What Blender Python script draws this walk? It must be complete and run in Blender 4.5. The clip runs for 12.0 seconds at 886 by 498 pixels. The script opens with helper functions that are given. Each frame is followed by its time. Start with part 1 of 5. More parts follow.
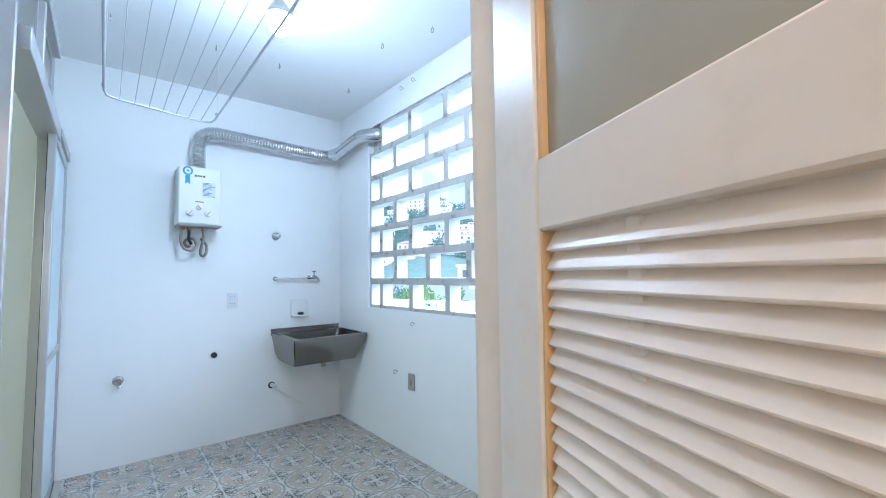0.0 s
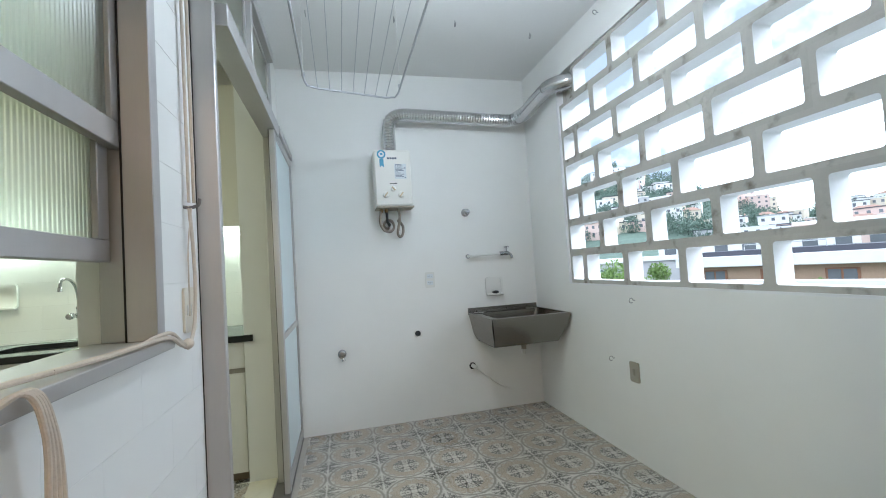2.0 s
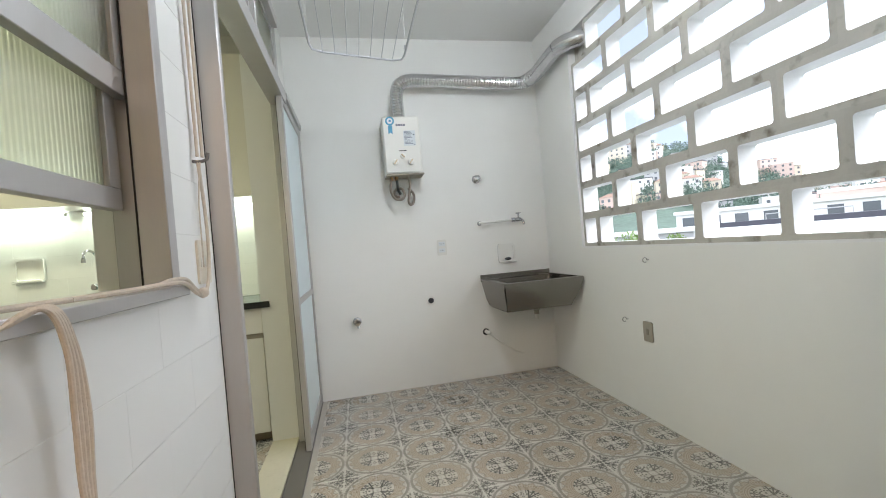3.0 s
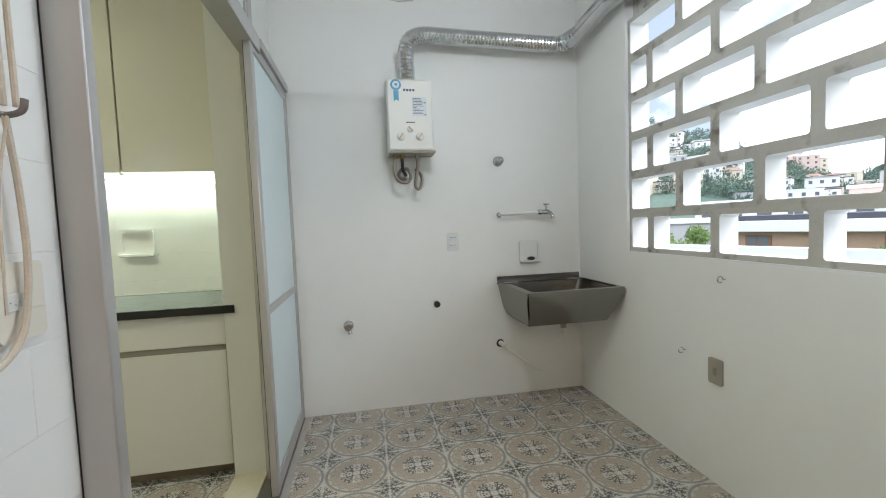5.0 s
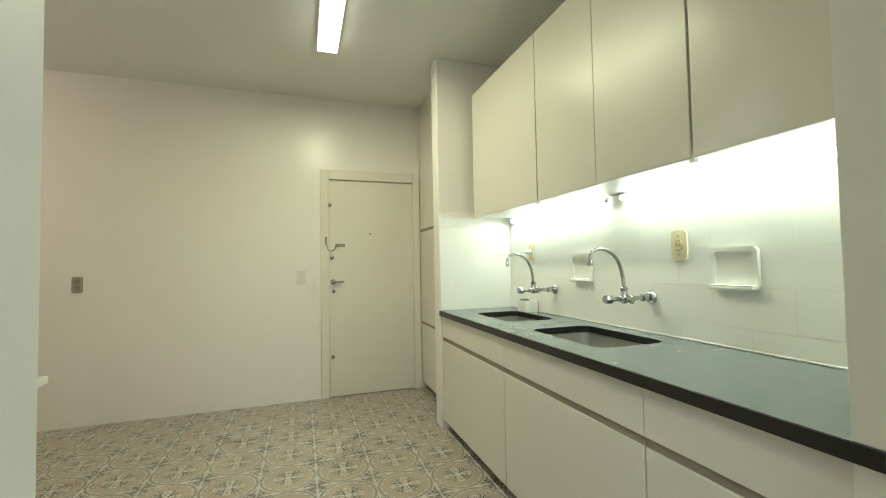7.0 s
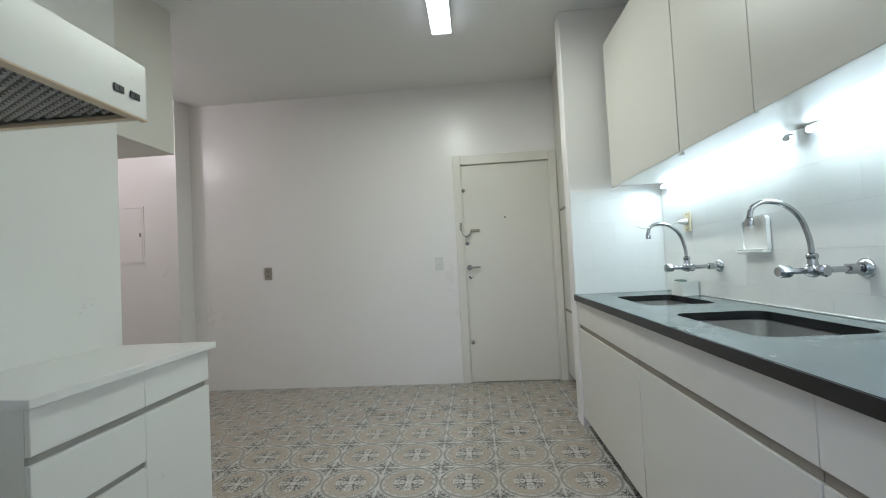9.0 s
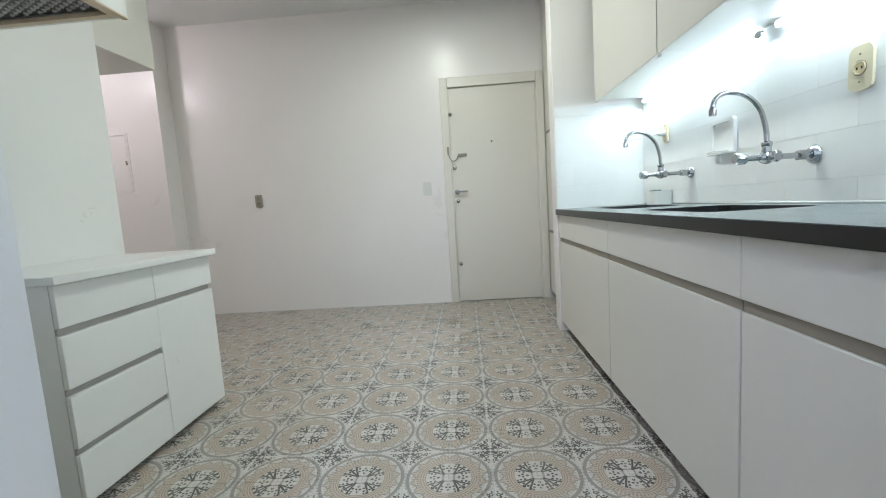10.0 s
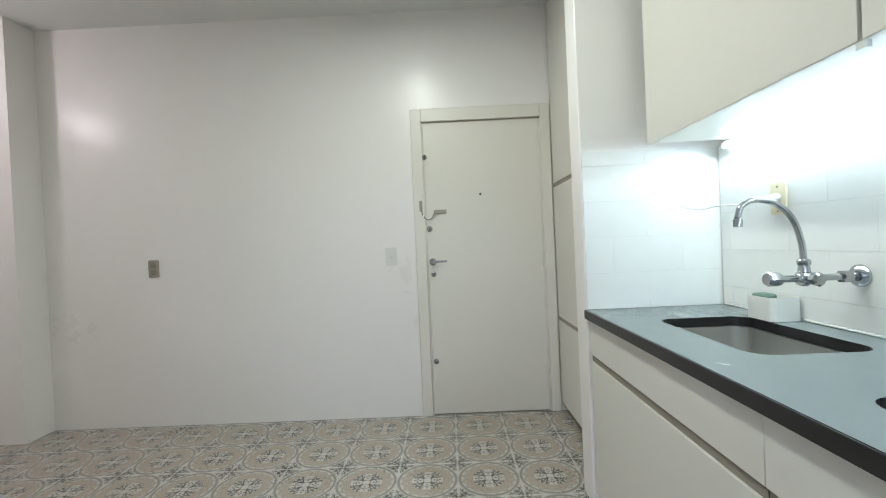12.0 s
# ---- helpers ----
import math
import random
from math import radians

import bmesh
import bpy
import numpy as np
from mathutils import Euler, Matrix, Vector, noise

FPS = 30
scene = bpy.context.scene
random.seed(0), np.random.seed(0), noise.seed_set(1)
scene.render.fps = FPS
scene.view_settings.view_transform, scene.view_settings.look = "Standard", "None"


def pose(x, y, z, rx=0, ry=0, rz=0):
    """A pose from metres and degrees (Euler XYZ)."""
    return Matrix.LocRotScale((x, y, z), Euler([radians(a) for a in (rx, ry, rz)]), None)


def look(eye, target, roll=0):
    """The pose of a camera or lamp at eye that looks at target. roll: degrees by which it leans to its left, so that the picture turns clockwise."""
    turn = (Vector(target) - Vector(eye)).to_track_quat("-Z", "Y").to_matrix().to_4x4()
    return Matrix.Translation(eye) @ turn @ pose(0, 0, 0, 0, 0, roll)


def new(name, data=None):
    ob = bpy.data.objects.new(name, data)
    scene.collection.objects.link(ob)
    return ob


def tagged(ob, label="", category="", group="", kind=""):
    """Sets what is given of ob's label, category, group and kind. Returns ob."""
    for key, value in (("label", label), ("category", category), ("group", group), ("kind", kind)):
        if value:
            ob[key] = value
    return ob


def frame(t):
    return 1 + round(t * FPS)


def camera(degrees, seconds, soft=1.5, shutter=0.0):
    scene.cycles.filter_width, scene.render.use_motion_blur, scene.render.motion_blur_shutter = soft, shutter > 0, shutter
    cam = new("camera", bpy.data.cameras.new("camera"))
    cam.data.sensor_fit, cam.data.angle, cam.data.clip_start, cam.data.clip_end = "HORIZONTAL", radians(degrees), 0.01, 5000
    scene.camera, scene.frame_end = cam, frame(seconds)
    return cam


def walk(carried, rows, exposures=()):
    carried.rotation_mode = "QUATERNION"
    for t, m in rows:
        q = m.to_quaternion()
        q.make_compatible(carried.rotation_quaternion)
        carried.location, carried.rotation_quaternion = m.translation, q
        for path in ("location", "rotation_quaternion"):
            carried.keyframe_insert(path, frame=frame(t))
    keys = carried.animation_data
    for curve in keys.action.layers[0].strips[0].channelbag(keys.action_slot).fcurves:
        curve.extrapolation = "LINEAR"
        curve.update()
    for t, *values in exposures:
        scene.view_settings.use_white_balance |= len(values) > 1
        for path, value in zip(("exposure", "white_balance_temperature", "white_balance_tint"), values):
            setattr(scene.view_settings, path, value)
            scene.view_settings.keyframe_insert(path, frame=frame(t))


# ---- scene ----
cam = camera(93.6, 12.0, soft=1.0)
PATH = [
    (0, (-0.041, 0.023, 1.335), (1.217, 1.573, 1.456), -0.7),
    (0.5, (0.033, 0.051, 1.319), (1.09, 1.746, 1.416), -0.0),
    (1, (0.044, 0.187, 1.304), (0.919, 1.983, 1.395), 0.0),
    (1.5, (0.049, 0.341, 1.267), (0.74, 2.216, 1.352), -1.2),
    (2, (0.074, 0.437, 1.242), (0.555, 2.376, 1.325), -3.6),
    (2.5, (0.086, 0.465, 1.231), (0.516, 2.417, 1.294), -4.6),
    (3, (0.087, 0.436, 1.156), (0.496, 2.394, 1.137), -4.8),
    (3.2, (0.078, 0.425, 1.097), (0.48, 2.38, 0.966), -4.8),
    (4.8, (0.194, 0.86, 1.239), (0.605, 2.805, 1.017), -2.4),
    (5, (0.202, 0.995, 1.261), (0.558, 2.959, 1.143), -2.2),
    (5.5, (0.229, 1.331, 1.258), (-0.024, 3.314, 1.224), -1.9),
    (6, (0.164, 1.714, 1.254), (-0.754, 3.49, 1.267), -0.7),
    (6.5, (0.096, 2.005, 1.244), (-1.457, 3.264, 1.293), -0.9),
    (7, (-0.001, 2.23, 1.251), (-1.894, 2.871, 1.325), -1.0),
    (7.5, (-0.159, 2.335, 1.236), (-2.126, 2.687, 1.324), -1.6),
    (7.7, (-0.208, 2.362, 1.229), (-2.194, 2.577, 1.32), -2.0),
    (9.3, (-0.088, 2.578, 1.109), (-2.08, 2.407, 1.153), -3.1),
    (9.5, (-0.054, 2.581, 1.06), (-2.048, 2.424, 1.045), -3.4),
    (10, (-0.013, 2.581, 0.974), (-1.999, 2.462, 0.768), -3.7),
    (10.5, (-0.097, 2.593, 1.042), (-2.077, 2.502, 0.778), -3.3),
    (11, (-0.319, 2.621, 1.155), (-2.315, 2.557, 1.037), -2.9),
    (11.5, (-0.695, 2.608, 1.202), (-2.693, 2.583, 1.113), -2.6),
    (12, (-1.181, 2.627, 1.219), (-3.181, 2.601, 1.198), -2.6),
]

EXPOSURES = [
    (0.0, 0.66, 4730, 10), (0.5, 0.24, 5080, 13), (1.0, 0.32, 5220, 12), (1.5, 0.18, 5500, 11), (2.0, 0.17, 5660, 9), (2.6, 0.29, 6050, 12), (3.2, 0.24, 6250, 13), (5.0, 0.10, 6150, 11),
    (5.6, 0.0, 6300, 10), (6.5, 0.03, 6550, 6), (7.0, 0.08, 6250, 9), (7.5, -0.62, 5750, 12), (9.3, -0.02, 5080, 24), (10.5, 0.28, 5110, 24), (12.0, 0.20, 5120, 23),
]
walk(cam, [(t, look(eye, target, roll)) for t, eye, target, roll in PATH], EXPOSURES)

# ---------------------------------------------------------------- world and lamps
SUN_ELEVATION, SUN_ROTATION = radians(42), radians(125)
world = bpy.data.worlds.new("overcast_sky")
scene.world = world
world.use_nodes = True
wn, wl = world.node_tree.nodes, world.node_tree.links
bg = wn["Background"]
sky = wn.new("ShaderNodeTexSky")
sky.sky_type, sky.sun_disc, sky.sun_elevation, sky.sun_rotation = "NISHITA", False, SUN_ELEVATION, SUN_ROTATION
clouds = wn.new("ShaderNodeTexNoise")
clouds.inputs["Scale"].default_value, clouds.inputs["Detail"].default_value = 2.6, 6
ramp = wn.new("ShaderNodeValToRGB")
ramp.color_ramp.elements[0].position, ramp.color_ramp.elements[0].color = 0.40, (1.9, 2.15, 2.6, 1)
ramp.color_ramp.elements[1].position, ramp.color_ramp.elements[1].color = 0.64, (15.0, 15.5, 16.0, 1)
mixw = wn.new("ShaderNodeMixRGB")
mixw.inputs[0].default_value = 0.85
wl.new(clouds.outputs["Fac"], ramp.inputs[0])
wl.new(sky.outputs[0], mixw.inputs[1])
wl.new(ramp.outputs[0], mixw.inputs[2])
wl.new(mixw.outputs[0], bg.inputs[0])
bg.inputs[1].default_value = 0.34


def lamp(name, kind, place, energy, colour, target=None, **values):
    data = bpy.data.lights.new(name, kind)
    data.energy, data.color = energy, colour
    if kind == "AREA":
        data.shape, data.size, data.size_y = "RECTANGLE", values["size"], values["size_y"]
    if kind == "POINT":
        data.shadow_soft_size = values["soft"]
    if kind == "SUN":
        data.angle = values["angle"]
    ob = new(name, data)
    ob.matrix_world = look(place, target) if target else pose(*place)
    return ob


lamp("sun", "SUN", (20, -14, 22), 2.0, (1.0, 0.97, 0.92), target=(0, 0, 0), angle=radians(50))
lamp("kitchen_tube_light", "AREA", (-2.5, 2.41, 2.80), 24.5, (1.0, 0.98, 0.60), target=(-2.5, 2.411, 0), size=1.15, size_y=0.12)
lamp("splash_tube_light", "AREA", (-1.18, 3.79, 1.567), 3.6, (0.88, 1.0, 0.74), target=(-1.18, 3.25, 0), size=1.15, size_y=0.03)
lamp("splash_tube_light", "AREA", (-2.43, 3.79, 1.567), 3.6, (0.88, 1.0, 0.74), target=(-2.43, 3.25, 0), size=1.16, size_y=0.03)
lamp("corridor_light", "POINT", (-3.0, -0.9, 2.55), 15, (1.0, 0.84, 0.62), soft=0.08)
lamp("hall_light", "POINT", (-0.15, -0.85, 2.45), 33, (1.0, 0.69, 0.43), soft=0.08)


# ---------------------------------------------------------------- materials
class Val:
    """Arithmetic on shader sockets."""

    def __init__(self, tree, socket):
        self.tree, self.socket = tree, socket

    def op(self, kind, *others):
        node = self.tree.nodes.new("ShaderNodeMath")
        node.operation = kind
        for i, v in enumerate((self, *others)):
            if isinstance(v, Val):
                self.tree.links.new(v.socket, node.inputs[i])
            else:
                node.inputs[i].default_value = v
        return Val(self.tree, node.outputs[0])

    def __add__(self, o): return self.op("ADD", o)
    def __sub__(self, o): return self.op("SUBTRACT", o)
    def __mul__(self, o): return self.op("MULTIPLY", o)
    def band(self, centre, half, soft):
        """1 within half of centre, falling to 0 over soft."""
        return ((self - centre).op("ABSOLUTE") * (-1.0 / soft) + (half + soft) / soft).op("MINIMUM", 1.0).op("MAXIMUM", 0.0)
    def below(self, edge, soft):
        return (self * (-1.0 / soft) + (edge + soft) / soft).op("MINIMUM", 1.0).op("MAXIMUM", 0.0)


def base_material(name):
    m = bpy.data.materials.new(name)
    m.use_nodes = True
    return m, m.node_tree, m.node_tree.nodes["Principled BSDF"]


def surface(name, colour, rough=0.5, metal=0.0, vary=0.06, scale=3.0, bump=0.0, fine=60.0, grain=0.0, stain=None, stain_amount=0.0, coat=0.0, per_piece=0.0, stretch=(1, 1, 1), joints=0.0):
    """A surface with two scales of variation, relief and stains, in metres of the world."""
    m, tree, p = base_material(name)
    nodes, links = tree.nodes, tree.links
    geo = nodes.new("ShaderNodeNewGeometry")
    mapping = nodes.new("ShaderNodeMapping")
    mapping.inputs["Scale"].default_value = stretch
    links.new(geo.outputs["Position"], mapping.inputs["Vector"])
    big, small = nodes.new("ShaderNodeTexNoise"), nodes.new("ShaderNodeTexNoise")
    for node, sc, detail in ((big, scale, 4), (small, fine, 3)):
        node.inputs["Scale"].default_value, node.inputs["Detail"].default_value = sc, detail
        links.new(mapping.outputs[0], node.inputs["Vector"])
    value = (Val(tree, big.outputs["Fac"]) - 0.5) * (2 * vary) + (Val(tree, small.outputs["Fac"]) - 0.5) * (2 * grain) + 1.0
    if per_piece:
        info = nodes.new("ShaderNodeObjectInfo")
        value = value + (Val(tree, info.outputs["Random"]) - 0.5) * (2 * per_piece)
    mul = nodes.new("ShaderNodeVectorMath")
    mul.operation = "SCALE"
    mul.inputs[0].default_value = colour
    links.new(value.socket, mul.inputs["Scale"])
    out = mul.outputs[0]
    if stain:
        patch = nodes.new("ShaderNodeTexNoise")
        patch.inputs["Scale"].default_value, patch.inputs["Detail"].default_value = scale * 2.7, 7
        links.new(mapping.outputs[0], patch.inputs["Vector"])
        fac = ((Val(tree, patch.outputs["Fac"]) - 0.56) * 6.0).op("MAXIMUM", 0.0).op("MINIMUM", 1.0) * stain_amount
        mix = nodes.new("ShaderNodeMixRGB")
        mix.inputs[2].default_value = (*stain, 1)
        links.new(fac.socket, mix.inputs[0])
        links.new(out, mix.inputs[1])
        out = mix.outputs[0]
    links.new(out, p.inputs["Base Color"])
    p.inputs["Roughness"].default_value, p.inputs["Metallic"].default_value = rough, metal
    p.inputs["Coat Weight"].default_value = coat
    rv = (Val(tree, small.outputs["Fac"]) - 0.5) * 0.04 + (Val(tree, big.outputs["Fac"]) - 0.5) * 0.12 + rough
    links.new(rv.socket, p.inputs["Roughness"])
    if bump:
        b = nodes.new("ShaderNodeBump")
        b.inputs["Strength"].default_value, b.inputs["Distance"].default_value = 1.0, bump
        relief = Val(tree, small.outputs["Fac"]) * 0.4 + Val(tree, big.outputs["Fac"])
        if joints:                                          # old wall tiles under the paint
            sep = nodes.new("ShaderNodeSeparateXYZ")
            links.new(geo.outputs["Position"], sep.inputs[0])
            across = ((Val(tree, sep.outputs[0]) + Val(tree, sep.outputs[1])) * (1 / 0.31)).op("FLOORED_MODULO", 1.0)
            up = ((Val(tree, sep.outputs[2]) - 0.034) * (1 / 0.155)).op("FLOORED_MODULO", 1.0)
            groove = across.band(0.5, 0.004, 0.010).op("MAXIMUM", up.band(0.5, 0.008, 0.020))
            relief = relief - groove * joints
        links.new(relief.socket, b.inputs["Height"])
        links.new(b.outputs[0], p.inputs["Normal"])
    return m


def glowing(name, colour, strength):
    m, tree, p = base_material(name)
    p.inputs["Base Color"].default_value = (*colour, 1)
    p.inputs["Emission Color"].default_value = (*colour, 1)
    p.inputs["Emission Strength"].default_value = strength
    return m


def glass(name, colour, rough, ripple=0.0, ripple_scale=30.0, transmission=1.0):
    m, tree, p = base_material(name)
    p.inputs["Base Color"].default_value = (*colour, 1)
    p.inputs["Roughness"].default_value, p.inputs["Transmission Weight"].default_value = rough, transmission
    p.inputs["IOR"].default_value = 1.45
    if ripple:
        n, b = tree.nodes.new("ShaderNodeTexNoise"), tree.nodes.new("ShaderNodeBump")
        n.inputs["Scale"].default_value = ripple_scale
        b.inputs["Distance"].default_value = ripple
        geo = tree.nodes.new("ShaderNodeNewGeometry")
        tree.links.new(geo.outputs["Position"], n.inputs["Vector"])
        tree.links.new(n.outputs["Fac"], b.inputs["Height"])
        tree.links.new(b.outputs[0], p.inputs["Normal"])
    return m


def tile_material(name, cx, cy, pitch):
    """Printed cement-look floor tile: four tiles make one round rosette."""
    mat, tree, p = base_material(name)
    nodes, links = tree.nodes, tree.links
    geo, sep = nodes.new("ShaderNodeNewGeometry"), nodes.new("ShaderNodeSeparateXYZ")
    links.new(geo.outputs["Position"], sep.inputs[0])
    noise_n = nodes.new("ShaderNodeTexNoise")
    noise_n.inputs["Scale"].default_value, noise_n.inputs["Detail"].default_value = 2.2, 5
    links.new(geo.outputs["Position"], noise_n.inputs["Vector"])
    grain_n = nodes.new("ShaderNodeTexNoise")
    grain_n.inputs["Scale"].default_value, grain_n.inputs["Detail"].default_value = 70.0, 3
    links.new(geo.outputs["Position"], grain_n.inputs["Vector"])
    wear, grain = Val(tree, noise_n.outputs["Fac"]), Val(tree, grain_n.outputs["Fac"])
    wob = (grain - 0.5) * 0.016
    u = ((Val(tree, sep.outputs[0]) - (cx - pitch / 2)) * (1 / pitch)).op("FLOORED_MODULO", 1.0) - 0.5 + wob
    v = ((Val(tree, sep.outputs[1]) - (cy - pitch / 2)) * (1 / pitch)).op("FLOORED_MODULO", 1.0) - 0.5 - wob
    r = (u * u + v * v).op("SQRT")
    a = v.op("ARCTAN2", u)
    au, av = u.op("ABSOLUTE"), v.op("ABSOLUTE")
    du, dv = au * -1.0 + 0.5, av * -1.0 + 0.5
    m, n = au.op("MAXIMUM", av), au.op("MINIMUM", av)       # one eighth of the rosette
    m2, n2 = du.op("MAXIMUM", dv), du.op("MINIMUM", dv)     # one eighth round the point between four rosettes

    def dot(p, q, cp, cq, rad, soft=0.005):
        dp, dq = p - cp, q - cq
        return (dp * dp + dq * dq).op("SQRT").below(rad, soft)

    def loop(p, q, cp, cq, rad, half):
        dp, dq = p - cp, q - cq
        return (dp * dp + dq * dq).op("SQRT").band(rad, half, 0.005)

    def union(*parts):
        out = parts[0]
        for more in parts[1:]:
            out = out.op("MAXIMUM", more)
        return out

    c8, c60 = (a * 8.0).op("COSINE"), (a * 60.0).op("COSINE")
    outer = r.band(0.468, 0.017, 0.005)
    rim = r + c8.op("ABSOLUTE") * 0.072                    # sixteen scallops with cusps on the ring
    peach = rim.below(0.452, 0.005) * (r.below(0.262, 0.006) * -1.0 + 1.0)
    rim_line = rim.band(0.452, 0.006, 0.005)
    rings = union(r.band(0.290, 0.004, 0.004), r.band(0.318, 0.004, 0.004), r.band(0.264, 0.004, 0.004))
    beads = union(r.band(0.352, 0.014, 0.006), r.band(0.405, 0.018, 0.008) * 0.6) * c60.below(-0.2, 0.5)
    teeth = r.band(0.494, 0.006, 0.004) * c60.below(0.0, 0.5)
    stem = (n - m * 0.38).band(0.034, 0.010, 0.005) * m.band(0.138, 0.082, 0.006)
    twig = (m - n).below(0.012, 0.006) * m.band(0.125, 0.055, 0.006)
    leaves = union(dot(m, n, 0.222, 0.112, 0.015), dot(m, n, 0.198, 0.070, 0.012), dot(m, n, 0.172, 0.132, 0.013), dot(m, n, 0.150, 0.062, 0.012), dot(m, n, 0.178, 0.170, 0.014), dot(m, n, 0.232, 0.080, 0.009), dot(m, n, 0.118, 0.0, 0.014), dot(m, n, 0.165, 0.022, 0.012), dot(m, n, 0.205, 0.0, 0.012))
    hub = (r + (a * 4.0).op("COSINE") * 0.010).band(0.068, 0.010, 0.006)
    hub_white = r.below(0.052, 0.006)
    gap = r.below(0.500, 0.006) * -1.0 + 1.0
    sprig = union((m2 - n2).below(0.010, 0.005) * m2.band(0.085, 0.065, 0.006), dot(m2, n2, 0.070, 0.045, 0.017), dot(m2, n2, 0.112, 0.098, 0.019), dot(m2, n2, 0.150, 0.108, 0.010), dot(m2, n2, 0.036, 0.022, 0.015), dot(m2, n2, 0.092, 0.020, 0.010), dot(m2, n2, 0.205, 0.075, 0.011), dot(m2, n2, 0.245, 0.030, 0.009),
                  dot(m2, n2, 0.172, 0.062, 0.012), loop(m2, n2, 0.128, 0.055, 0.024, 0.005), loop(m2, n2, 0.200, 0.040, 0.018, 0.004)) * gap
    ray = n2.below(0.016, 0.012) * gap
    chips = (grain - 0.30).op("MAXIMUM", 0.0).op("MINIMUM", 0.10) * (1.0 / 0.10)
    dark = union(stem, twig, leaves, sprig) * chips
    grey = union(outer, rim_line * 0.85, hub * 0.9, teeth * 0.7)

    def layer(below_socket, fac, colour):
        mix = nodes.new("ShaderNodeMixRGB")
        mix.inputs[2].default_value = (*colour, 1)
        if isinstance(below_socket, tuple):
            mix.inputs[1].default_value = (*below_socket, 1)
        else:
            links.new(below_socket, mix.inputs[1])
        links.new(fac.socket, mix.inputs[0])
        return mix.outputs[0]

    fade = wear * 0.5 + 0.62
    c = layer((0.55, 0.53, 0.48), r.below(0.262, 0.01) * 0.5, (0.56, 0.53, 0.47))
    c = layer(c, ray * 0.22, (0.70, 0.70, 0.67))
    c = layer(c, peach * fade * 0.72, (0.43, 0.335, 0.245))
    c = layer(c, rings.op("MAXIMUM", beads) * fade * 0.8, (0.235, 0.175, 0.115))
    c = layer(c, grey * fade * 0.95, (0.205, 0.190, 0.165))
    c = layer(c, dark * (wear * 0.3 + 0.82).op("MINIMUM", 1.0), (0.050, 0.048, 0.042))
    c = layer(c, hub_white * 0.8, (0.60, 0.58, 0.54))
    c = layer(c, ((wear - 0.5) * 2.5).op("MAXIMUM", 0.0).op("MINIMUM", 0.25), (0.46, 0.42, 0.34))
    info = nodes.new("ShaderNodeObjectInfo")
    scale = nodes.new("ShaderNodeVectorMath")
    scale.operation = "SCALE"
    links.new(c, scale.inputs[0])
    links.new((Val(tree, info.outputs["Random"]) * 0.10 + (grain - 0.5) * 0.2 + 0.93).socket, scale.inputs["Scale"])
    links.new(scale.outputs[0], p.inputs["Base Color"])
    links.new((wear * 0.15 + grain * 0.1 + 0.17).socket, p.inputs["Roughness"])
    b = nodes.new("ShaderNodeBump")
    b.inputs["Distance"].default_value = 0.0006
    links.new((grain + dark * -0.5).socket, b.inputs["Height"])
    links.new(b.outputs[0], p.inputs["Normal"])
    return mat


WALL = surface("white_wall_paint", (0.80, 0.80, 0.77), 0.45, vary=0.04, scale=1.3, bump=0.0014, fine=8, grain=0.012, stain=(0.66, 0.64, 0.58), stain_amount=0.06)
KWALL = surface("kitchen_wall_gloss_paint", (0.84, 0.812, 0.785), 0.30, vary=0.03, scale=1.1, bump=0.0006, fine=14, grain=0.005, joints=0.35)
CEIL = surface("ceiling_paint", (0.80, 0.80, 0.78), 0.7, vary=0.03, scale=1.5, bump=0.0008, grain=0.02)
HALLWALL = surface("cream_door_paint", (0.80, 0.745, 0.655), 0.38, vary=0.04, scale=4, bump=0.0012, fine=50, grain=0.02, stain=(0.62, 0.50, 0.36), stain_amount=0.25)
BEAD = surface("yellowed_raw_edge", (0.72, 0.50, 0.24), 0.5, vary=0.1, scale=9, grain=0.05)
# screen faces: dirt stains on a tone darkened for shade; reveals whitened for daylight
CONCRETE = surface("stained_shaded_screen_face", (0.47, 0.455, 0.41), 0.7, vary=0.10, scale=4, bump=0.003, fine=70, grain=0.05, stain=(0.13, 0.105, 0.07), stain_amount=0.85, per_piece=0.05)
CONCRETE_IN = surface("daylit_screen_reveal", (0.80, 0.80, 0.80), 0.6, vary=0.05, scale=7, bump=0.002, fine=60, grain=0.03)
ALU = surface("anodised_aluminium", (0.50, 0.49, 0.48), 0.42, metal=0.55, vary=0.06, scale=4, grain=0.03, stretch=(6, 6, 0.6))
PLASTIC_Y = surface("cream_plastic", (0.74, 0.66, 0.45), 0.4, vary=0.04, scale=20)
PLASTIC_P = surface("pale_cream_plastic", (0.74, 0.70, 0.60), 0.4, vary=0.03, scale=15)
ALU_DARK = surface("aged_dark_aluminium", (0.20, 0.19, 0.185), 0.5, metal=0.5, vary=0.08, scale=5, grain=0.03)
RUBBER = surface("black_rubber_gap", (0.02, 0.02, 0.02), 0.7, vary=0.1)
CHROME = surface("worn_chrome", (0.46, 0.47, 0.48), 0.17, metal=1.0, vary=0.05, scale=30, grain=0.03)
STEEL = surface("brushed_stainless_steel", (0.27, 0.255, 0.235), 0.24, metal=1.0, vary=0.05, scale=3, grain=0.012, fine=120, stretch=(0.3, 4, 4))
FOIL = surface("corrugated_foil", (0.62, 0.62, 0.63), 0.24, metal=1.0, vary=0.08, scale=18, grain=0.05, bump=0.001, fine=50)
ENAMEL = surface("white_enamel", (0.80, 0.79, 0.74), 0.45, vary=0.02, scale=5, grain=0.01)
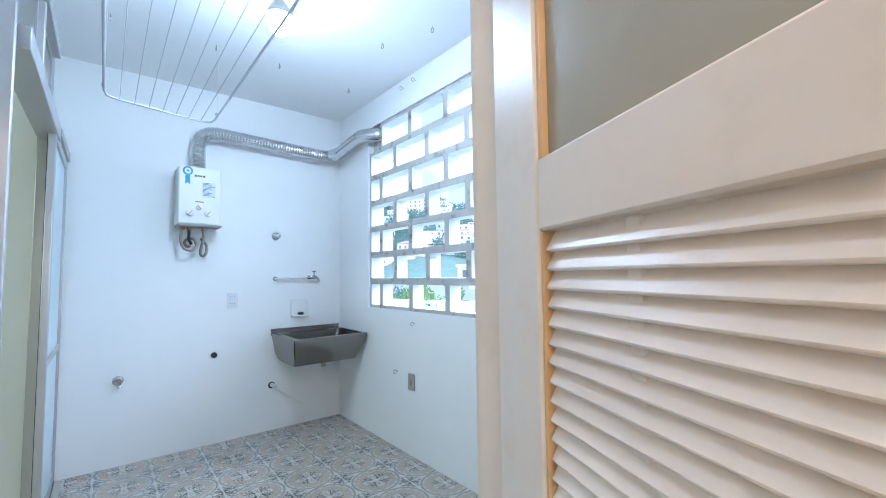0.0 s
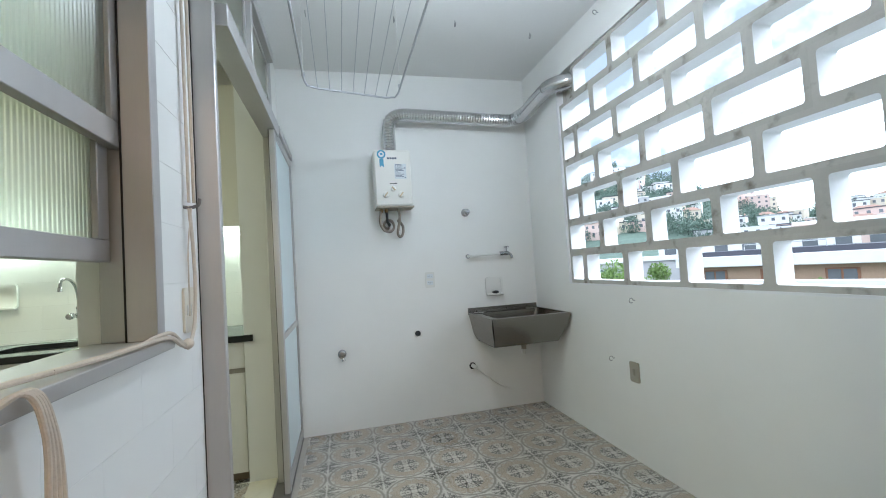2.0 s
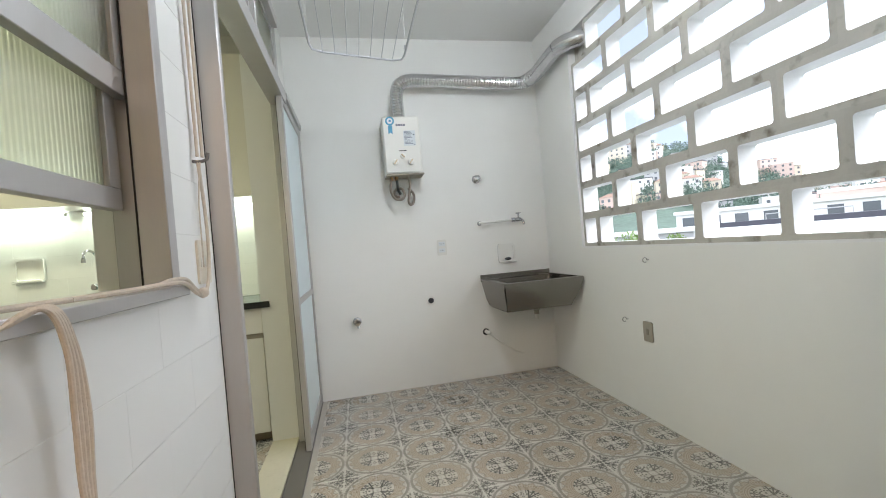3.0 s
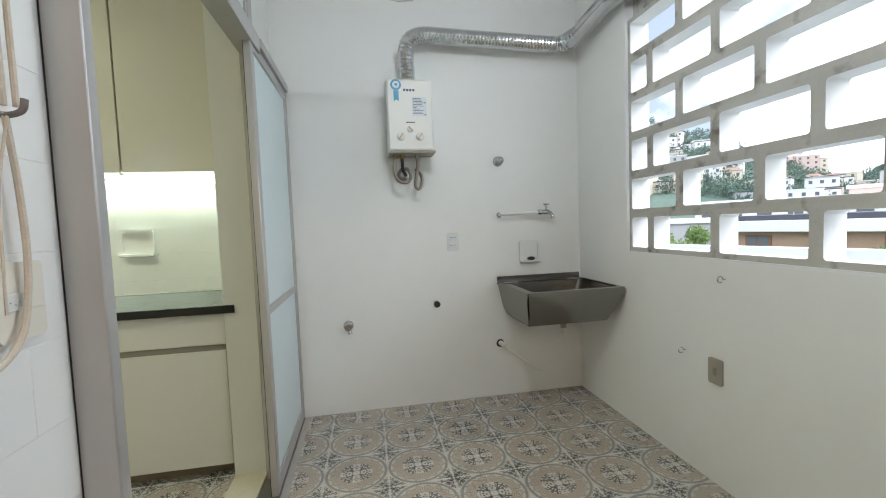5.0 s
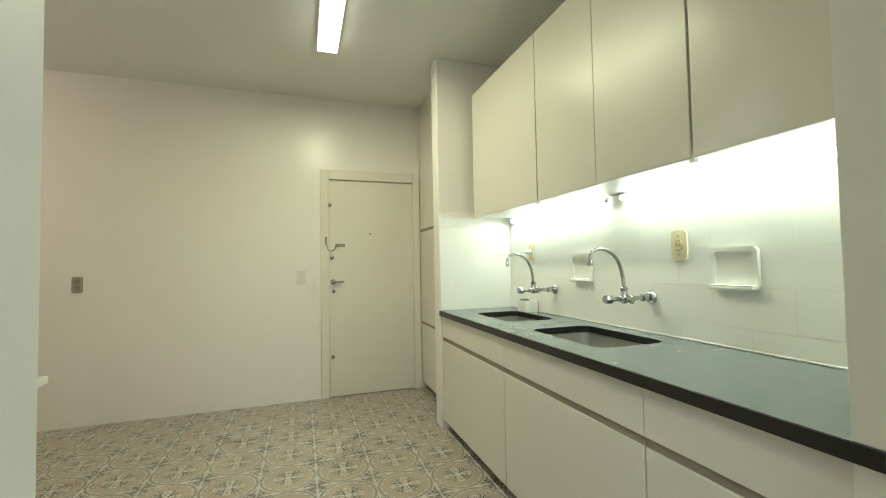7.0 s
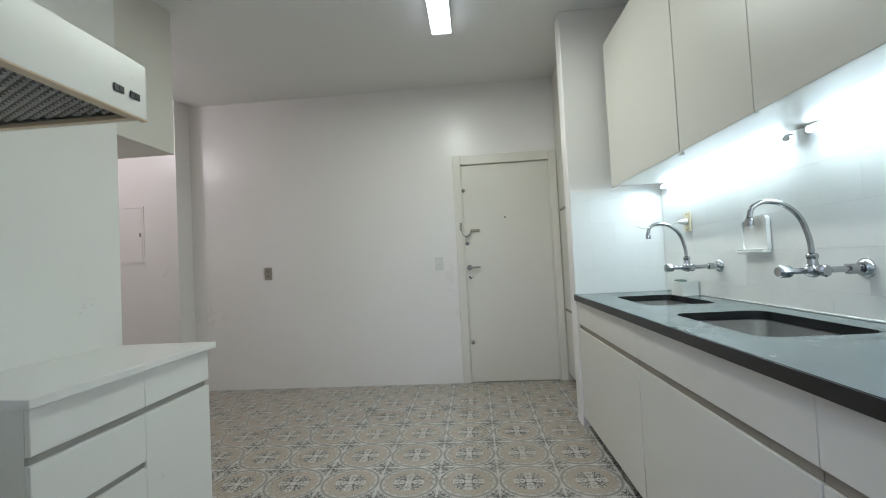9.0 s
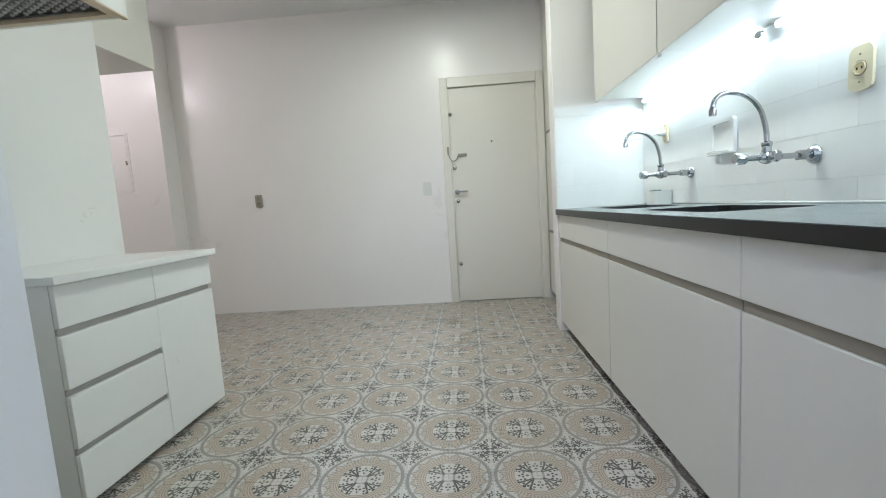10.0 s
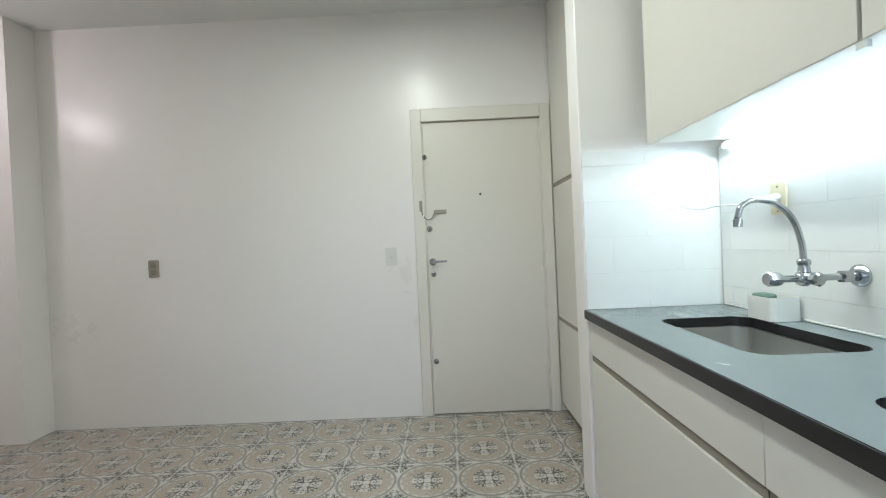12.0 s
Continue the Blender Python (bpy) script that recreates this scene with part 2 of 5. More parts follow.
CERAMIC = surface("white_glazed_ceramic", (0.80, 0.80, 0.77), 0.15, vary=0.02, scale=9, grain=0.01, coat=0.5)
PLASTIC_W = surface("white_plastic", (0.70, 0.70, 0.66), 0.4, vary=0.02, scale=9)
PLASTIC_C = surface("yellowed_cream_plastic", (0.74, 0.62, 0.36), 0.4, vary=0.05, scale=25, grain=0.03)
PLASTIC_G = surface("beige_grey_plastic", (0.34, 0.31, 0.25), 0.45, vary=0.06, scale=25)
BLACK = surface("black_plastic", (0.02, 0.02, 0.022), 0.4, vary=0.1, scale=20)
CABINET = surface("cream_laminate", (0.69, 0.67, 0.605), 0.33, vary=0.02, scale=2.5, grain=0.012, fine=45)
CABINET_W = surface("white_laminate", (0.78, 0.78, 0.75), 0.30, vary=0.02, scale=2.5, grain=0.012, fine=45)
CHANNEL = surface("grey_brown_channel", (0.26, 0.23, 0.18), 0.5, vary=0.08, scale=12)
PLINTH = surface("brown_plinth", (0.24, 0.19, 0.13), 0.55, vary=0.1, scale=9, grain=0.05)
# reflected light put into the top's grey; the edge keeps the stone's black
GRANITE = surface("dark_granite_top_sheen", (0.15, 0.175, 0.175), 0.24, vary=0.03, scale=12, grain=0.10, fine=380)
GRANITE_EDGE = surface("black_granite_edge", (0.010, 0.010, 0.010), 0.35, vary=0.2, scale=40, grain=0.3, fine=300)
SPLASH = surface("painted_splash_tile", (0.80, 0.80, 0.77), 0.24, vary=0.03, scale=6, grain=0.015, bump=0.0008, fine=40, per_piece=0.015)
GROUT = surface("grey_grout", (0.70, 0.69, 0.66), 0.8, vary=0.1, scale=14, grain=0.06)
FLOORGROUT = surface("floor_grout", (0.44, 0.42, 0.38), 0.8, vary=0.12, scale=10, grain=0.06)
MARBLE = surface("cream_marble", (0.66, 0.62, 0.50), 0.3, vary=0.08, scale=7, grain=0.04, stain=(0.5, 0.44, 0.33), stain_amount=0.3)
DOORPAINT = surface("off_white_door_paint", (0.74, 0.71, 0.64), 0.36, vary=0.025, scale=2, bump=0.0006, grain=0.015, fine=50)
ROPE = surface("cotton_rope", (0.60, 0.53, 0.44), 0.9, vary=0.12, scale=60, grain=0.1, bump=0.002, fine=260)
WIRE = surface("white_coated_wire", (0.52, 0.53, 0.55), 0.4, metal=0.3, vary=0.05, scale=20)
BRASS = surface("dull_brass", (0.30, 0.19, 0.08), 0.35, metal=0.9, vary=0.1, scale=40)
BRAID = surface("braided_hose", (0.27, 0.23, 0.19), 0.4, metal=0.6, vary=0.2, scale=150, grain=0.2, bump=0.001, fine=300)
FILTER = surface("greasy_metal_filter", (0.10, 0.095, 0.085), 0.45, metal=0.6, vary=0.3, scale=20, grain=0.2)
WOODTRIM = surface("yellowed_hood_trim", (0.62, 0.50, 0.34), 0.4, vary=0.1, scale=14)
BLUE = surface("blue_label", (0.03, 0.26, 0.44), 0.4, vary=0.05, scale=50)
INK = surface("printed_ink", (0.05, 0.07, 0.12), 0.5)
LABEL = surface("label_paper", (0.66, 0.70, 0.72), 0.5, vary=0.03, scale=40)
FROST = surface("frosted_pale_glass", (0.64, 0.74, 0.76), 0.32, vary=0.02, scale=1.2, grain=0.004)
PEBBLE = glass("pebbled_glass", (0.50, 0.49, 0.40), 0.17, 0.0006, 40, 0.35)
RIB = glass("ribbed_glass", (0.80, 0.86, 0.78), 0.30)
GLOBE = glowing("lit_globe", (0.92, 0.97, 1.0), 215)
TUBE = glowing("lit_tube", (0.90, 1.0, 0.88), 10)
DIFFUSER = glowing("lit_diffuser", (1.0, 0.98, 0.82), 6)
LTILE = tile_material("printed_tile_laundry", 0.410, 2.803, 0.3195)
KTILE = tile_material("printed_tile_kitchen", -1.735, 2.464, 0.3185)
# LEAF and HILL: distance haze put into the colour as paler, bluer green
LEAF = surface("hazed_foliage", (0.11, 0.165, 0.125), 0.6, vary=0.45, scale=0.5, grain=0.4, fine=6)
LEAF_Y = surface("yellow_green_foliage", (0.14, 0.22, 0.05), 0.6, vary=0.3, scale=2, grain=0.3)
HILL = surface("hazed_wooded_hillside", (0.085, 0.125, 0.095), 0.9, vary=0.4, scale=0.05, grain=0.4, fine=0.5)
BARK = surface("bark", (0.12, 0.09, 0.06), 0.9, vary=0.2, scale=6)
PLASTER = [surface("house_plaster_" + n, c, 0.8, vary=0.08, scale=0.3, grain=0.05, fine=3) for n, c in
           (("white", (0.70, 0.70, 0.67)), ("cream", (0.62, 0.55, 0.44)), ("pink", (0.60, 0.46, 0.40)), ("grey", (0.42, 0.42, 0.42)))]
ROOFTILE = surface("clay_roof", (0.30, 0.19, 0.14), 0.8, vary=0.15, scale=1.0, grain=0.1, fine=8)
DARKROOF = surface("dark_flat_roof", (0.06, 0.06, 0.075), 0.7, vary=0.15, scale=1)
BRICK = surface("tan_brick_facade", (0.36, 0.25, 0.17), 0.8, vary=0.12, scale=2, grain=0.12, fine=14)
WOOD = surface("brown_shutter_wood", (0.22, 0.10, 0.05), 0.6, vary=0.15, scale=4)
PANE = surface("dark_window_pane", (0.13, 0.14, 0.15), 0.1, vary=0.1)


# ---------------------------------------------------------------- building helpers
def box(bm, x0, x1, y0, y1, z0, z1, bevel=0.0, segments=1):
    made = bmesh.ops.create_cube(bm, size=1.0, matrix=Matrix.LocRotScale(((x0 + x1) / 2, (y0 + y1) / 2, (z0 + z1) / 2), None, (abs(x1 - x0), abs(y1 - y0), abs(z1 - z0))))["verts"]
    if bevel:
        edges = list({e for v in made for e in v.link_edges})
        bmesh.ops.bevel(bm, geom=edges, offset=bevel, segments=segments, affect="EDGES", profile=0.6, clamp_overlap=True)
    return bm


def boxes(*items, bevel=0.0):
    bm = bmesh.new()
    for it in items:
        box(bm, *it, bevel=bevel)
    return bm


def cylinder(bm, a, b, r0, r1=None, sides=20):
    a, b = Vector(a), Vector(b)
    m = Matrix.Translation((a + b) / 2) @ (b - a).to_track_quat("Z", "Y").to_matrix().to_4x4()
    bmesh.ops.create_cone(bm, cap_ends=True, segments=sides, radius1=r0, radius2=r0 if r1 is None else r1, depth=(b - a).length, matrix=m)
    return bm


def sphere(bm, c, r, scale=(1, 1, 1), u=20, v=12):
    bmesh.ops.create_uvsphere(bm, u_segments=u, v_segments=v, radius=r, matrix=Matrix.LocRotScale(c, None, scale))
    return bm


def smooth_path(points, steps=8):
    """Catmull-Rom through the points."""
    pts = [Vector(p) for p in points]
    pts = [pts[0] * 2 - pts[1]] + pts + [pts[-1] * 2 - pts[-2]]
    out = []
    for i in range(1, len(pts) - 2):
        p0, p1, p2, p3 = pts[i - 1:i + 3]
        for k in range(steps):
            t = k / steps
            out.append(0.5 * ((2 * p1) + (p2 - p0) * t + (2 * p0 - 5 * p1 + 4 * p2 - p3) * t * t + (3 * p1 - p0 - 3 * p2 + p3) * t ** 3))
    out.append(pts[-2])
    return out


def tube(bm, points, radius, sides=10, ridge=0.0, smooth=True, steps=8, spacing=0.0):
    """A tube along the points; ridge makes every other ring narrower."""
    pts = smooth_path(points, steps) if smooth else [Vector(p) for p in points]
    if spacing:
        even, left = [pts[0]], spacing
        for p, q in zip(pts, pts[1:]):
            run = (q - p).length
            while left <= run:
                even.append(p.lerp(q, left / run))
                left += spacing
            left -= run
        pts = even
    rings, normal = [], None
    for i, p in enumerate(pts):
        d = (pts[min(i + 1, len(pts) - 1)] - pts[max(i - 1, 0)]).normalized()
        if normal is None:
            normal = d.orthogonal().normalized()
        normal = (normal - d * normal.dot(d)).normalized()
        side = d.cross(normal)
        r = radius - (ridge if i % 2 else 0.0)
        rings.append([bm.verts.new(p + (normal * math.cos(k * math.tau / sides) + side * math.sin(k * math.tau / sides)) * r) for k in range(sides)])
    for r0, r1 in zip(rings, rings[1:]):
        for k in range(sides):
            bm.faces.new((r0[k], r0[(k + 1) % sides], r1[(k + 1) % sides], r1[k]))
    bm.faces.new(rings[0][::-1])
    bm.faces.new(rings[-1])
    return bm


def rounded(x0, x1, y0, y1, r, n=5):
    """Outline of a rectangle with round corners."""
    out = []
    for cx, cy, a0 in ((x1 - r, y1 - r, 0), (x0 + r, y1 - r, 90), (x0 + r, y0 + r, 180), (x1 - r, y0 + r, 270)):
        for k in range(n + 1):
            a = radians(a0 + 90 * k / n)
            out.append((cx + r * math.cos(a), cy + r * math.sin(a)))
    return out


def slab(outlines, depth, place=lambda u, v, w: (u, v, w), bevel=0.0):
    """A slab between w = 0 and w = depth, with the first outline as its edge and the others as holes through it."""
    bm = bmesh.new()
    edges = []
    for line in outlines:
        vs = [bm.verts.new(place(u, v, 0.0)) for u, v in line]
        edges += [bm.edges.new((vs[i], vs[(i + 1) % len(vs)])) for i in range(len(vs))]
    bmesh.ops.triangle_fill(bm, use_beauty=True, use_dissolve=False, edges=edges)
    faces = bm.faces[:]
    grown = bmesh.ops.extrude_face_region(bm, geom=faces)["geom"]
    shift = Vector(place(0, 0, depth)) - Vector(place(0, 0, 0))
    bmesh.ops.translate(bm, vec=shift, verts=[g for g in grown if isinstance(g, bmesh.types.BMVert)])
    bmesh.ops.recalc_face_normals(bm, faces=bm.faces[:])
    return bm


def mesh_of(name, bm, material, smooth=False):
    bmesh.ops.recalc_face_normals(bm, faces=bm.faces[:])
    data = bpy.data.meshes.new(name)
    bm.to_mesh(data)
    bm.free()
    for m in (material if isinstance(material, (list, tuple)) else (material,)):
        data.materials.append(m)
    if smooth:
        data.shade_smooth()
        data.set_sharp_from_angle(angle=radians(38))
    return data


def part(name, bm, material, parent, label="", smooth=True):
    ob = new(name, mesh_of(name, bm, material, smooth))
    ob.parent = parent
    return tagged(ob, label)


def thing(name, place, label, category, group=""):
    ob = new(name)
    ob.location = place
    ob.empty_display_size = 0.05
    return tagged(ob, label, category, group)


def keep(ob):
    """Parts built in world places keep them under a parent that stands elsewhere."""
    bpy.context.view_layer.update()
    for c in ob.children:
        c.matrix_parent_inverse = ob.matrix_world.inverted()
    return ob


def structure(name, bm, material, label, smooth=False):
    return tagged(new(name, mesh_of(name, bm, material, smooth)), label, name.split("_")[0], kind="structure")


def solid(name, bm, material, label, category, group=""):
    return tagged(new(name, mesh_of(name, bm, material, True)), label, category, group)


def wall_bm(axis, t0, t1, a0, a1, z0, z1, holes=()):
    """A wall along x or y with openings (a0, a1, z0, z1) through it."""
    bm = bmesh.new()
    cuts = sorted({a0, a1, *(v for h in holes for v in h[:2])})
    for c0, c1 in zip(cuts, cuts[1:]):
        mid = (c0 + c1) / 2
        spans, low = [], z0
        for h in sorted((h for h in holes if h[0] < mid < h[1]), key=lambda h: h[2]):
            if h[2] > low:
                spans.append((low, h[2]))
            low = h[3]
        if low < z1:
            spans.append((low, z1))
        for s0, s1 in spans:
            if axis == "y":
                box(bm, t0, t1, c0, c1, s0, s1)
            else:
                box(bm, c0, c1, t0, t1, s0, s1)
    return bm


def lathe(bm, profile, place, axis, sides=20):
    """Turns (radius, height) pairs round an axis from a place."""
    m = Matrix.Translation(place) @ Vector(axis).to_track_quat("Z", "Y").to_matrix().to_4x4()
    rings = [[bm.verts.new(m @ Vector((r * math.cos(k * math.tau / sides), r * math.sin(k * math.tau / sides), h))) for k in range(sides)] for r, h in profile]
    for r0, r1 in zip(rings, rings[1:]):
        for k in range(sides):
            bm.faces.new((r0[k], r0[(k + 1) % sides], r1[(k + 1) % sides], r1[k]))
    bm.faces.new(rings[0][::-1])
    bm.faces.new(rings[-1])
    return bm


# ---------------------------------------------------------------- the plan
NORTH, EAST, WEST = 3.857, 1.755, -4.148
PART_E, PART_W = -0.354, -0.525          # faces of the wall between laundry and kitchen
TOP = 2.88
HOOD_Y, HOOD_END = 0.71, -2.18           # wall behind the hood
COLUMN_X0, COLUMN_X1, COUNTER_Y = -3.20, -3.06, 3.247
JAMB = 3.236                             # north edge of the opening between laundry and kitchen

structure("floor", boxes((-4.4, 2.0, -2.0, 4.1, -0.20, -0.0013)), FLOORGROUT, "grey grout bed under the patterned floor tiles")
structure("ceiling", boxes((-4.4, 2.0, -2.0, 4.1, TOP, TOP + 0.15)), CEIL, "plain matt white painted ceiling")
structure("wall_north", boxes((-4.35, 1.95, NORTH, NORTH + 0.2, -0.2, TOP)), WALL, "white painted wall behind heater and counter")
structure("wall_east", wall_bm("y", EAST, EAST + 0.16, 0.53, NORTH, -0.2, TOP, [(0.75, 3.284, 1.047, 2.64)]), WALL, "white painted wall round the open screen")
structure("wall_partition", wall_bm("y", PART_W, PART_E, 0.53, NORTH, -0.2, TOP, [(0.80, 1.585, 1.09, 2.25), (1.945, JAMB, -0.009, 2.63)]), WALL, "white wall between laundry and kitchen")
structure("wall_south", wall_bm("x", 0.53, 0.720, PART_E, 1.95, -0.2, TOP, [(-0.34, 0.640, -0.009, 2.13)]), WALL, "white wall with the laundry doorway")
structure("wall_west", wall_bm("y", WEST - 0.2, WEST, -0.28, NORTH, -0.2, TOP, [(2.47, 3.31, -0.009, 2.10)]), KWALL, "glossy off-white kitchen wall with the entrance door")
structure("wall_pilaster", boxes((WEST - 0.2, -3.94, -1.8, -0.28, -0.2, TOP)), KWALL, "pinkish white wall that stands proud beyond the kitchen")
structure("wall_hood", wall_bm("x", 0.59, HOOD_Y, HOOD_END, PART_W, -0.2, TOP), CABINET_W, "smooth white wall behind hood and drawer cabinet")
structure("wall_corridor", boxes((HOOD_END, HOOD_END + 0.12, -1.8, 0.59, -0.2, TOP)), KWALL, "off-white corridor wall")
structure("wall_corridor_end", boxes((-4.35, HOOD_END + 0.12, -1.95, -1.8, -0.2, TOP)), KWALL, "off-white wall closing the corridor")
structure("wall_column", boxes((COLUMN_X0, COLUMN_X1, COUNTER_Y - 0.012, NORTH, -0.2, TOP), bevel=0.004), KWALL, "white column between tall cabinet and counter")
structure("wall_bulkhead", boxes((-2.68, HOOD_END, -0.3, 0.655, 1.95, TOP), bevel=0.004), CABINET, "cream bulkhead over the passage beside the hood")
structure("wall_hall", boxes((-0.95, -0.85, -1.9, 0.53, -0.2, TOP), (1.45, 1.55, -1.9, 0.53, -0.2, TOP), (-0.95, 1.55, -2.0, -1.9, -0.2, TOP), (-0.95, PART_E, 0.53, 0.60, -0.2, TOP)), HALLWALL, "cream walls of the small hall before the laundry")
structure("trim_threshold", boxes((PART_W, -0.365, 1.945, JAMB, -0.009, 0.012), bevel=0.003), MARBLE, "worn cream marble threshold")


# ---------------------------------------------------------------- screen of open blocks
def screen_block(y0, y1, z0, z1):
    web = 0.025
    line = [(y0, z0), (y1, z0), (y1, z1), (y0, z1)]
    hole = rounded(y0 + web, y1 - web, z0 + web, z1 - web, 0.014, 3)
    bm = slab([line, hole], 0.10, lambda u, v, w: (EAST + 0.012 + w, u, v))
    # shaded tone on the room and outer faces, daylit white inside the openings
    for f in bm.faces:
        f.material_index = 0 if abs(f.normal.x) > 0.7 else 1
    return bm


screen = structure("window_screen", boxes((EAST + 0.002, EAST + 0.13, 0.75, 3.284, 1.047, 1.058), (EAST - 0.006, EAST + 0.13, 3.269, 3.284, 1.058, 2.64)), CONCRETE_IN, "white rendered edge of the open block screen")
PITCH_Y, PITCH_Z, BASE_Z = 0.436, 0.2255, 1.058
for row in range(7):
    cuts = [3.269] + [y for y in ((3.080 if row % 2 == 0 else 2.862) - PITCH_Y * k for k in range(8)) if y > 0.80] + [0.75]
    for a, b in zip(cuts, cuts[1:]):
        if row == 6 and a > 3.2:
            continue
        z = BASE_Z + row * PITCH_Z
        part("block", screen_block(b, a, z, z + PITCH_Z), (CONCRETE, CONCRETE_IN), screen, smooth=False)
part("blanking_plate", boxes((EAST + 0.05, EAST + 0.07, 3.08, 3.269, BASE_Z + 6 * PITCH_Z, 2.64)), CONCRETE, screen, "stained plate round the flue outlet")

# ---------------------------------------------------------------- laundry door frame, sliding panel
frame_thing = tagged(new("door_frame_sliding"), "anodised aluminium sliding door frame with transom panes", "door frame", kind="structure")
frame_thing.location = (-0.31, 1.9, 0.0)
for nm, b, mt in (
    ("post", (PART_E, -0.286, 1.872, 1.904, 0.0, 2.64), ALU), ("inner_post", (PART_E + 0.002, -0.325, 1.9045, 1.944, 0.0, 2.64), ALU), ("post", (PART_E + 0.002, -0.30, 3.150, 3.222, 0.014, 2.64), ALU),
    ("lining", (PART_W - 0.022, -0.400, 1.945, 1.972, 0.012, 2.62), WALL),
    ("header", (PART_E + 0.002, -0.256, 1.943, 3.149, 2.105, 2.185), ALU), ("top_rail", (PART_E + 0.002, -0.27, 1.943, 3.149, 2.575, 2.64), ALU),
    ("mullion", (PART_E + 0.010, -0.28, 2.52, 2.56, 2.186, 2.574), ALU), ("hanging_rail", (-0.315, -0.252, 3.166, 3.845, 2.14, 2.185), ALU),
    ("floor_track", (-0.362, -0.262, 1.943, 3.84, -0.008, 0.012), ALU_DARK), ("gap_strip", (PART_E, PART_E + 0.004, 1.8705, 1.8745, 0.0, 2.64), RUBBER),
):
    part(nm, boxes(b, bevel=0.003), mt, frame_thing)
for y0, y1 in ((1.945, 2.518), (2.562, 3.148)):
    part("transom_pane", boxes((-0.32, -0.314, y0, y1, 2.187, 2.573)), RIB, frame_thing)
    part("transom_frame", boxes((-0.33, -0.304, y0, y0 + 0.022, 2.187, 2.573), (-0.33, -0.304, y1 - 0.022, y1, 2.187, 2.573), (-0.33, -0.304, y0 + 0.0225, y1 - 0.0225, 2.187, 2.21), (-0.33, -0.304, y0 + 0.0225, y1 - 0.0225, 2.55, 2.573)), ALU, frame_thing)
keep(frame_thing)

panel = tagged(new("door_sliding"), "open aluminium sliding door with frosted pale glass", "sliding door", kind="structure")
panel.location = (-0.28, 3.4, 0.014)
PY0, PY1 = 2.998, 3.842
for nm, b in (("stile", (-0.296, -0.264, PY0, PY0 + 0.055, 0.014, 2.135)), ("stile", (-0.296, -0.264, PY1 - 0.04, PY1, 0.014, 2.135)),
              ("bottom_rail", (-0.294, -0.266, PY0 + 0.056, PY1 - 0.041, 0.014, 0.085)), ("top_rail", (-0.294, -0.266, PY0 + 0.056, PY1 - 0.041, 2.085, 2.135)),
              ("middle_rail", (-0.294, -0.266, PY0 + 0.056, PY1 - 0.041, 0.865, 0.905))):
    part(nm, boxes(b, bevel=0.003), ALU, panel)
part("pane", boxes((-0.283, -0.277, PY0 + 0.05, PY1 - 0.035, 0.08, 0.87)), FROST, panel, "frosted pale glass")
part("pane", boxes((-0.283, -0.277, PY0 + 0.05, PY1 - 0.035, 0.90, 2.09)), FROST, panel, "frosted pale glass")
part("gasket", boxes((-0.2985, -0.296, PY0 + 0.004, PY0 + 0.012, 0.014, 2.135)), RUBBER, panel)
part("hanger", boxes((-0.30, -0.262, PY0 + 0.005, PY0 + 0.05, 2.136, 2.16)), BLACK, panel, "black roller hanger")
keep(panel)


# ---------------------------------------------------------------- kitchen window seen from the laundry
def ribbed(y0, y1, z0, z1, x):
    bm = bmesh.new()
    n = int((y1 - y0) / 0.0028)
    cols = []
    for i in range(n + 1):
        y = y0 + (y1 - y0) * i / n
        cols.append([bm.verts.new((x + 0.0011 * math.sin(math.tau * y / 0.014), y, z)) for z in (z0, z1)] + [bm.verts.new((x - 0.005, y, z)) for z in (z1, z0)])
    for a, b in zip(cols, cols[1:]):
        for k in range(4):
            bm.faces.new((a[k], a[(k + 1) % 4], b[(k + 1) % 4], b[k]))
    bm.faces.new(cols[0])
    bm.faces.new(cols[-1][::-1])
    return bm


win = tagged(new("window_1"), "aluminium window with two ribbed glass sashes, lower one raised", "window", kind="structure")
win.location = (-0.40, 1.2, 1.09)
WY0, WY1, WZ0, WZ1 = 0.80, 1.585, 1.09, 2.25
for nm, b, mt in (("jamb", (-0.408, -0.345, WY1 - 0.043, WY1 - 0.001, WZ0 + 0.022, WZ1), ALU), ("jamb", (-0.44, -0.345, WY0, WY0 + 0.07, WZ0 + 0.022, WZ1), ALU),
                  ("head", (-0.44, -0.345, WY0 + 0.07, WY1 - 0.044, WZ1 - 0.06, WZ1), ALU), ("sill", (-0.50, -0.325, WY0, WY1, WZ0 - 0.004, WZ0 + 0.022), ALU),
                  ("guide", (-0.470, -0.409, WY1 - 0.022, WY1 - 0.001, WZ0 + 0.022, WZ1 - 0.06), ALU), ("gasket", (-0.414, -0.4085, WY1 - 0.040, WY1 - 0.0225, WZ0 + 0.022, WZ1 - 0.06), RUBBER)):
    part(nm, boxes(b, bevel=0.002), mt, win)
for z0, z1, x0, y1, rail in ((1.565, 2.19, -0.440, WY1 - 0.0225, 0.06), (1.300, 2.00, -0.4675, WY1 - 0.030, 0.05)):
    sash = part("sash", boxes((x0, x0 + 0.026, WY0 + 0.07, y1, z0, z0 + rail), (x0, x0 + 0.026, WY0 + 0.07, y1, z1 - 0.04, z1), (x0, x0 + 0.026, y1 - 0.045, y1, z0 + rail + 0.0005, z1 - 0.0405), (x0, x0 + 0.026, WY0 + 0.07, WY0 + 0.11, z0 + rail + 0.0005, z1 - 0.0405), bevel=0.002), ALU, win)
    part("pane", ribbed(WY0 + 0.105, y1 - 0.042, z0 + rail - 0.004, z1 - 0.038, x0 + 0.014), RIB, sash, "vertically ribbed glass")
keep(win)


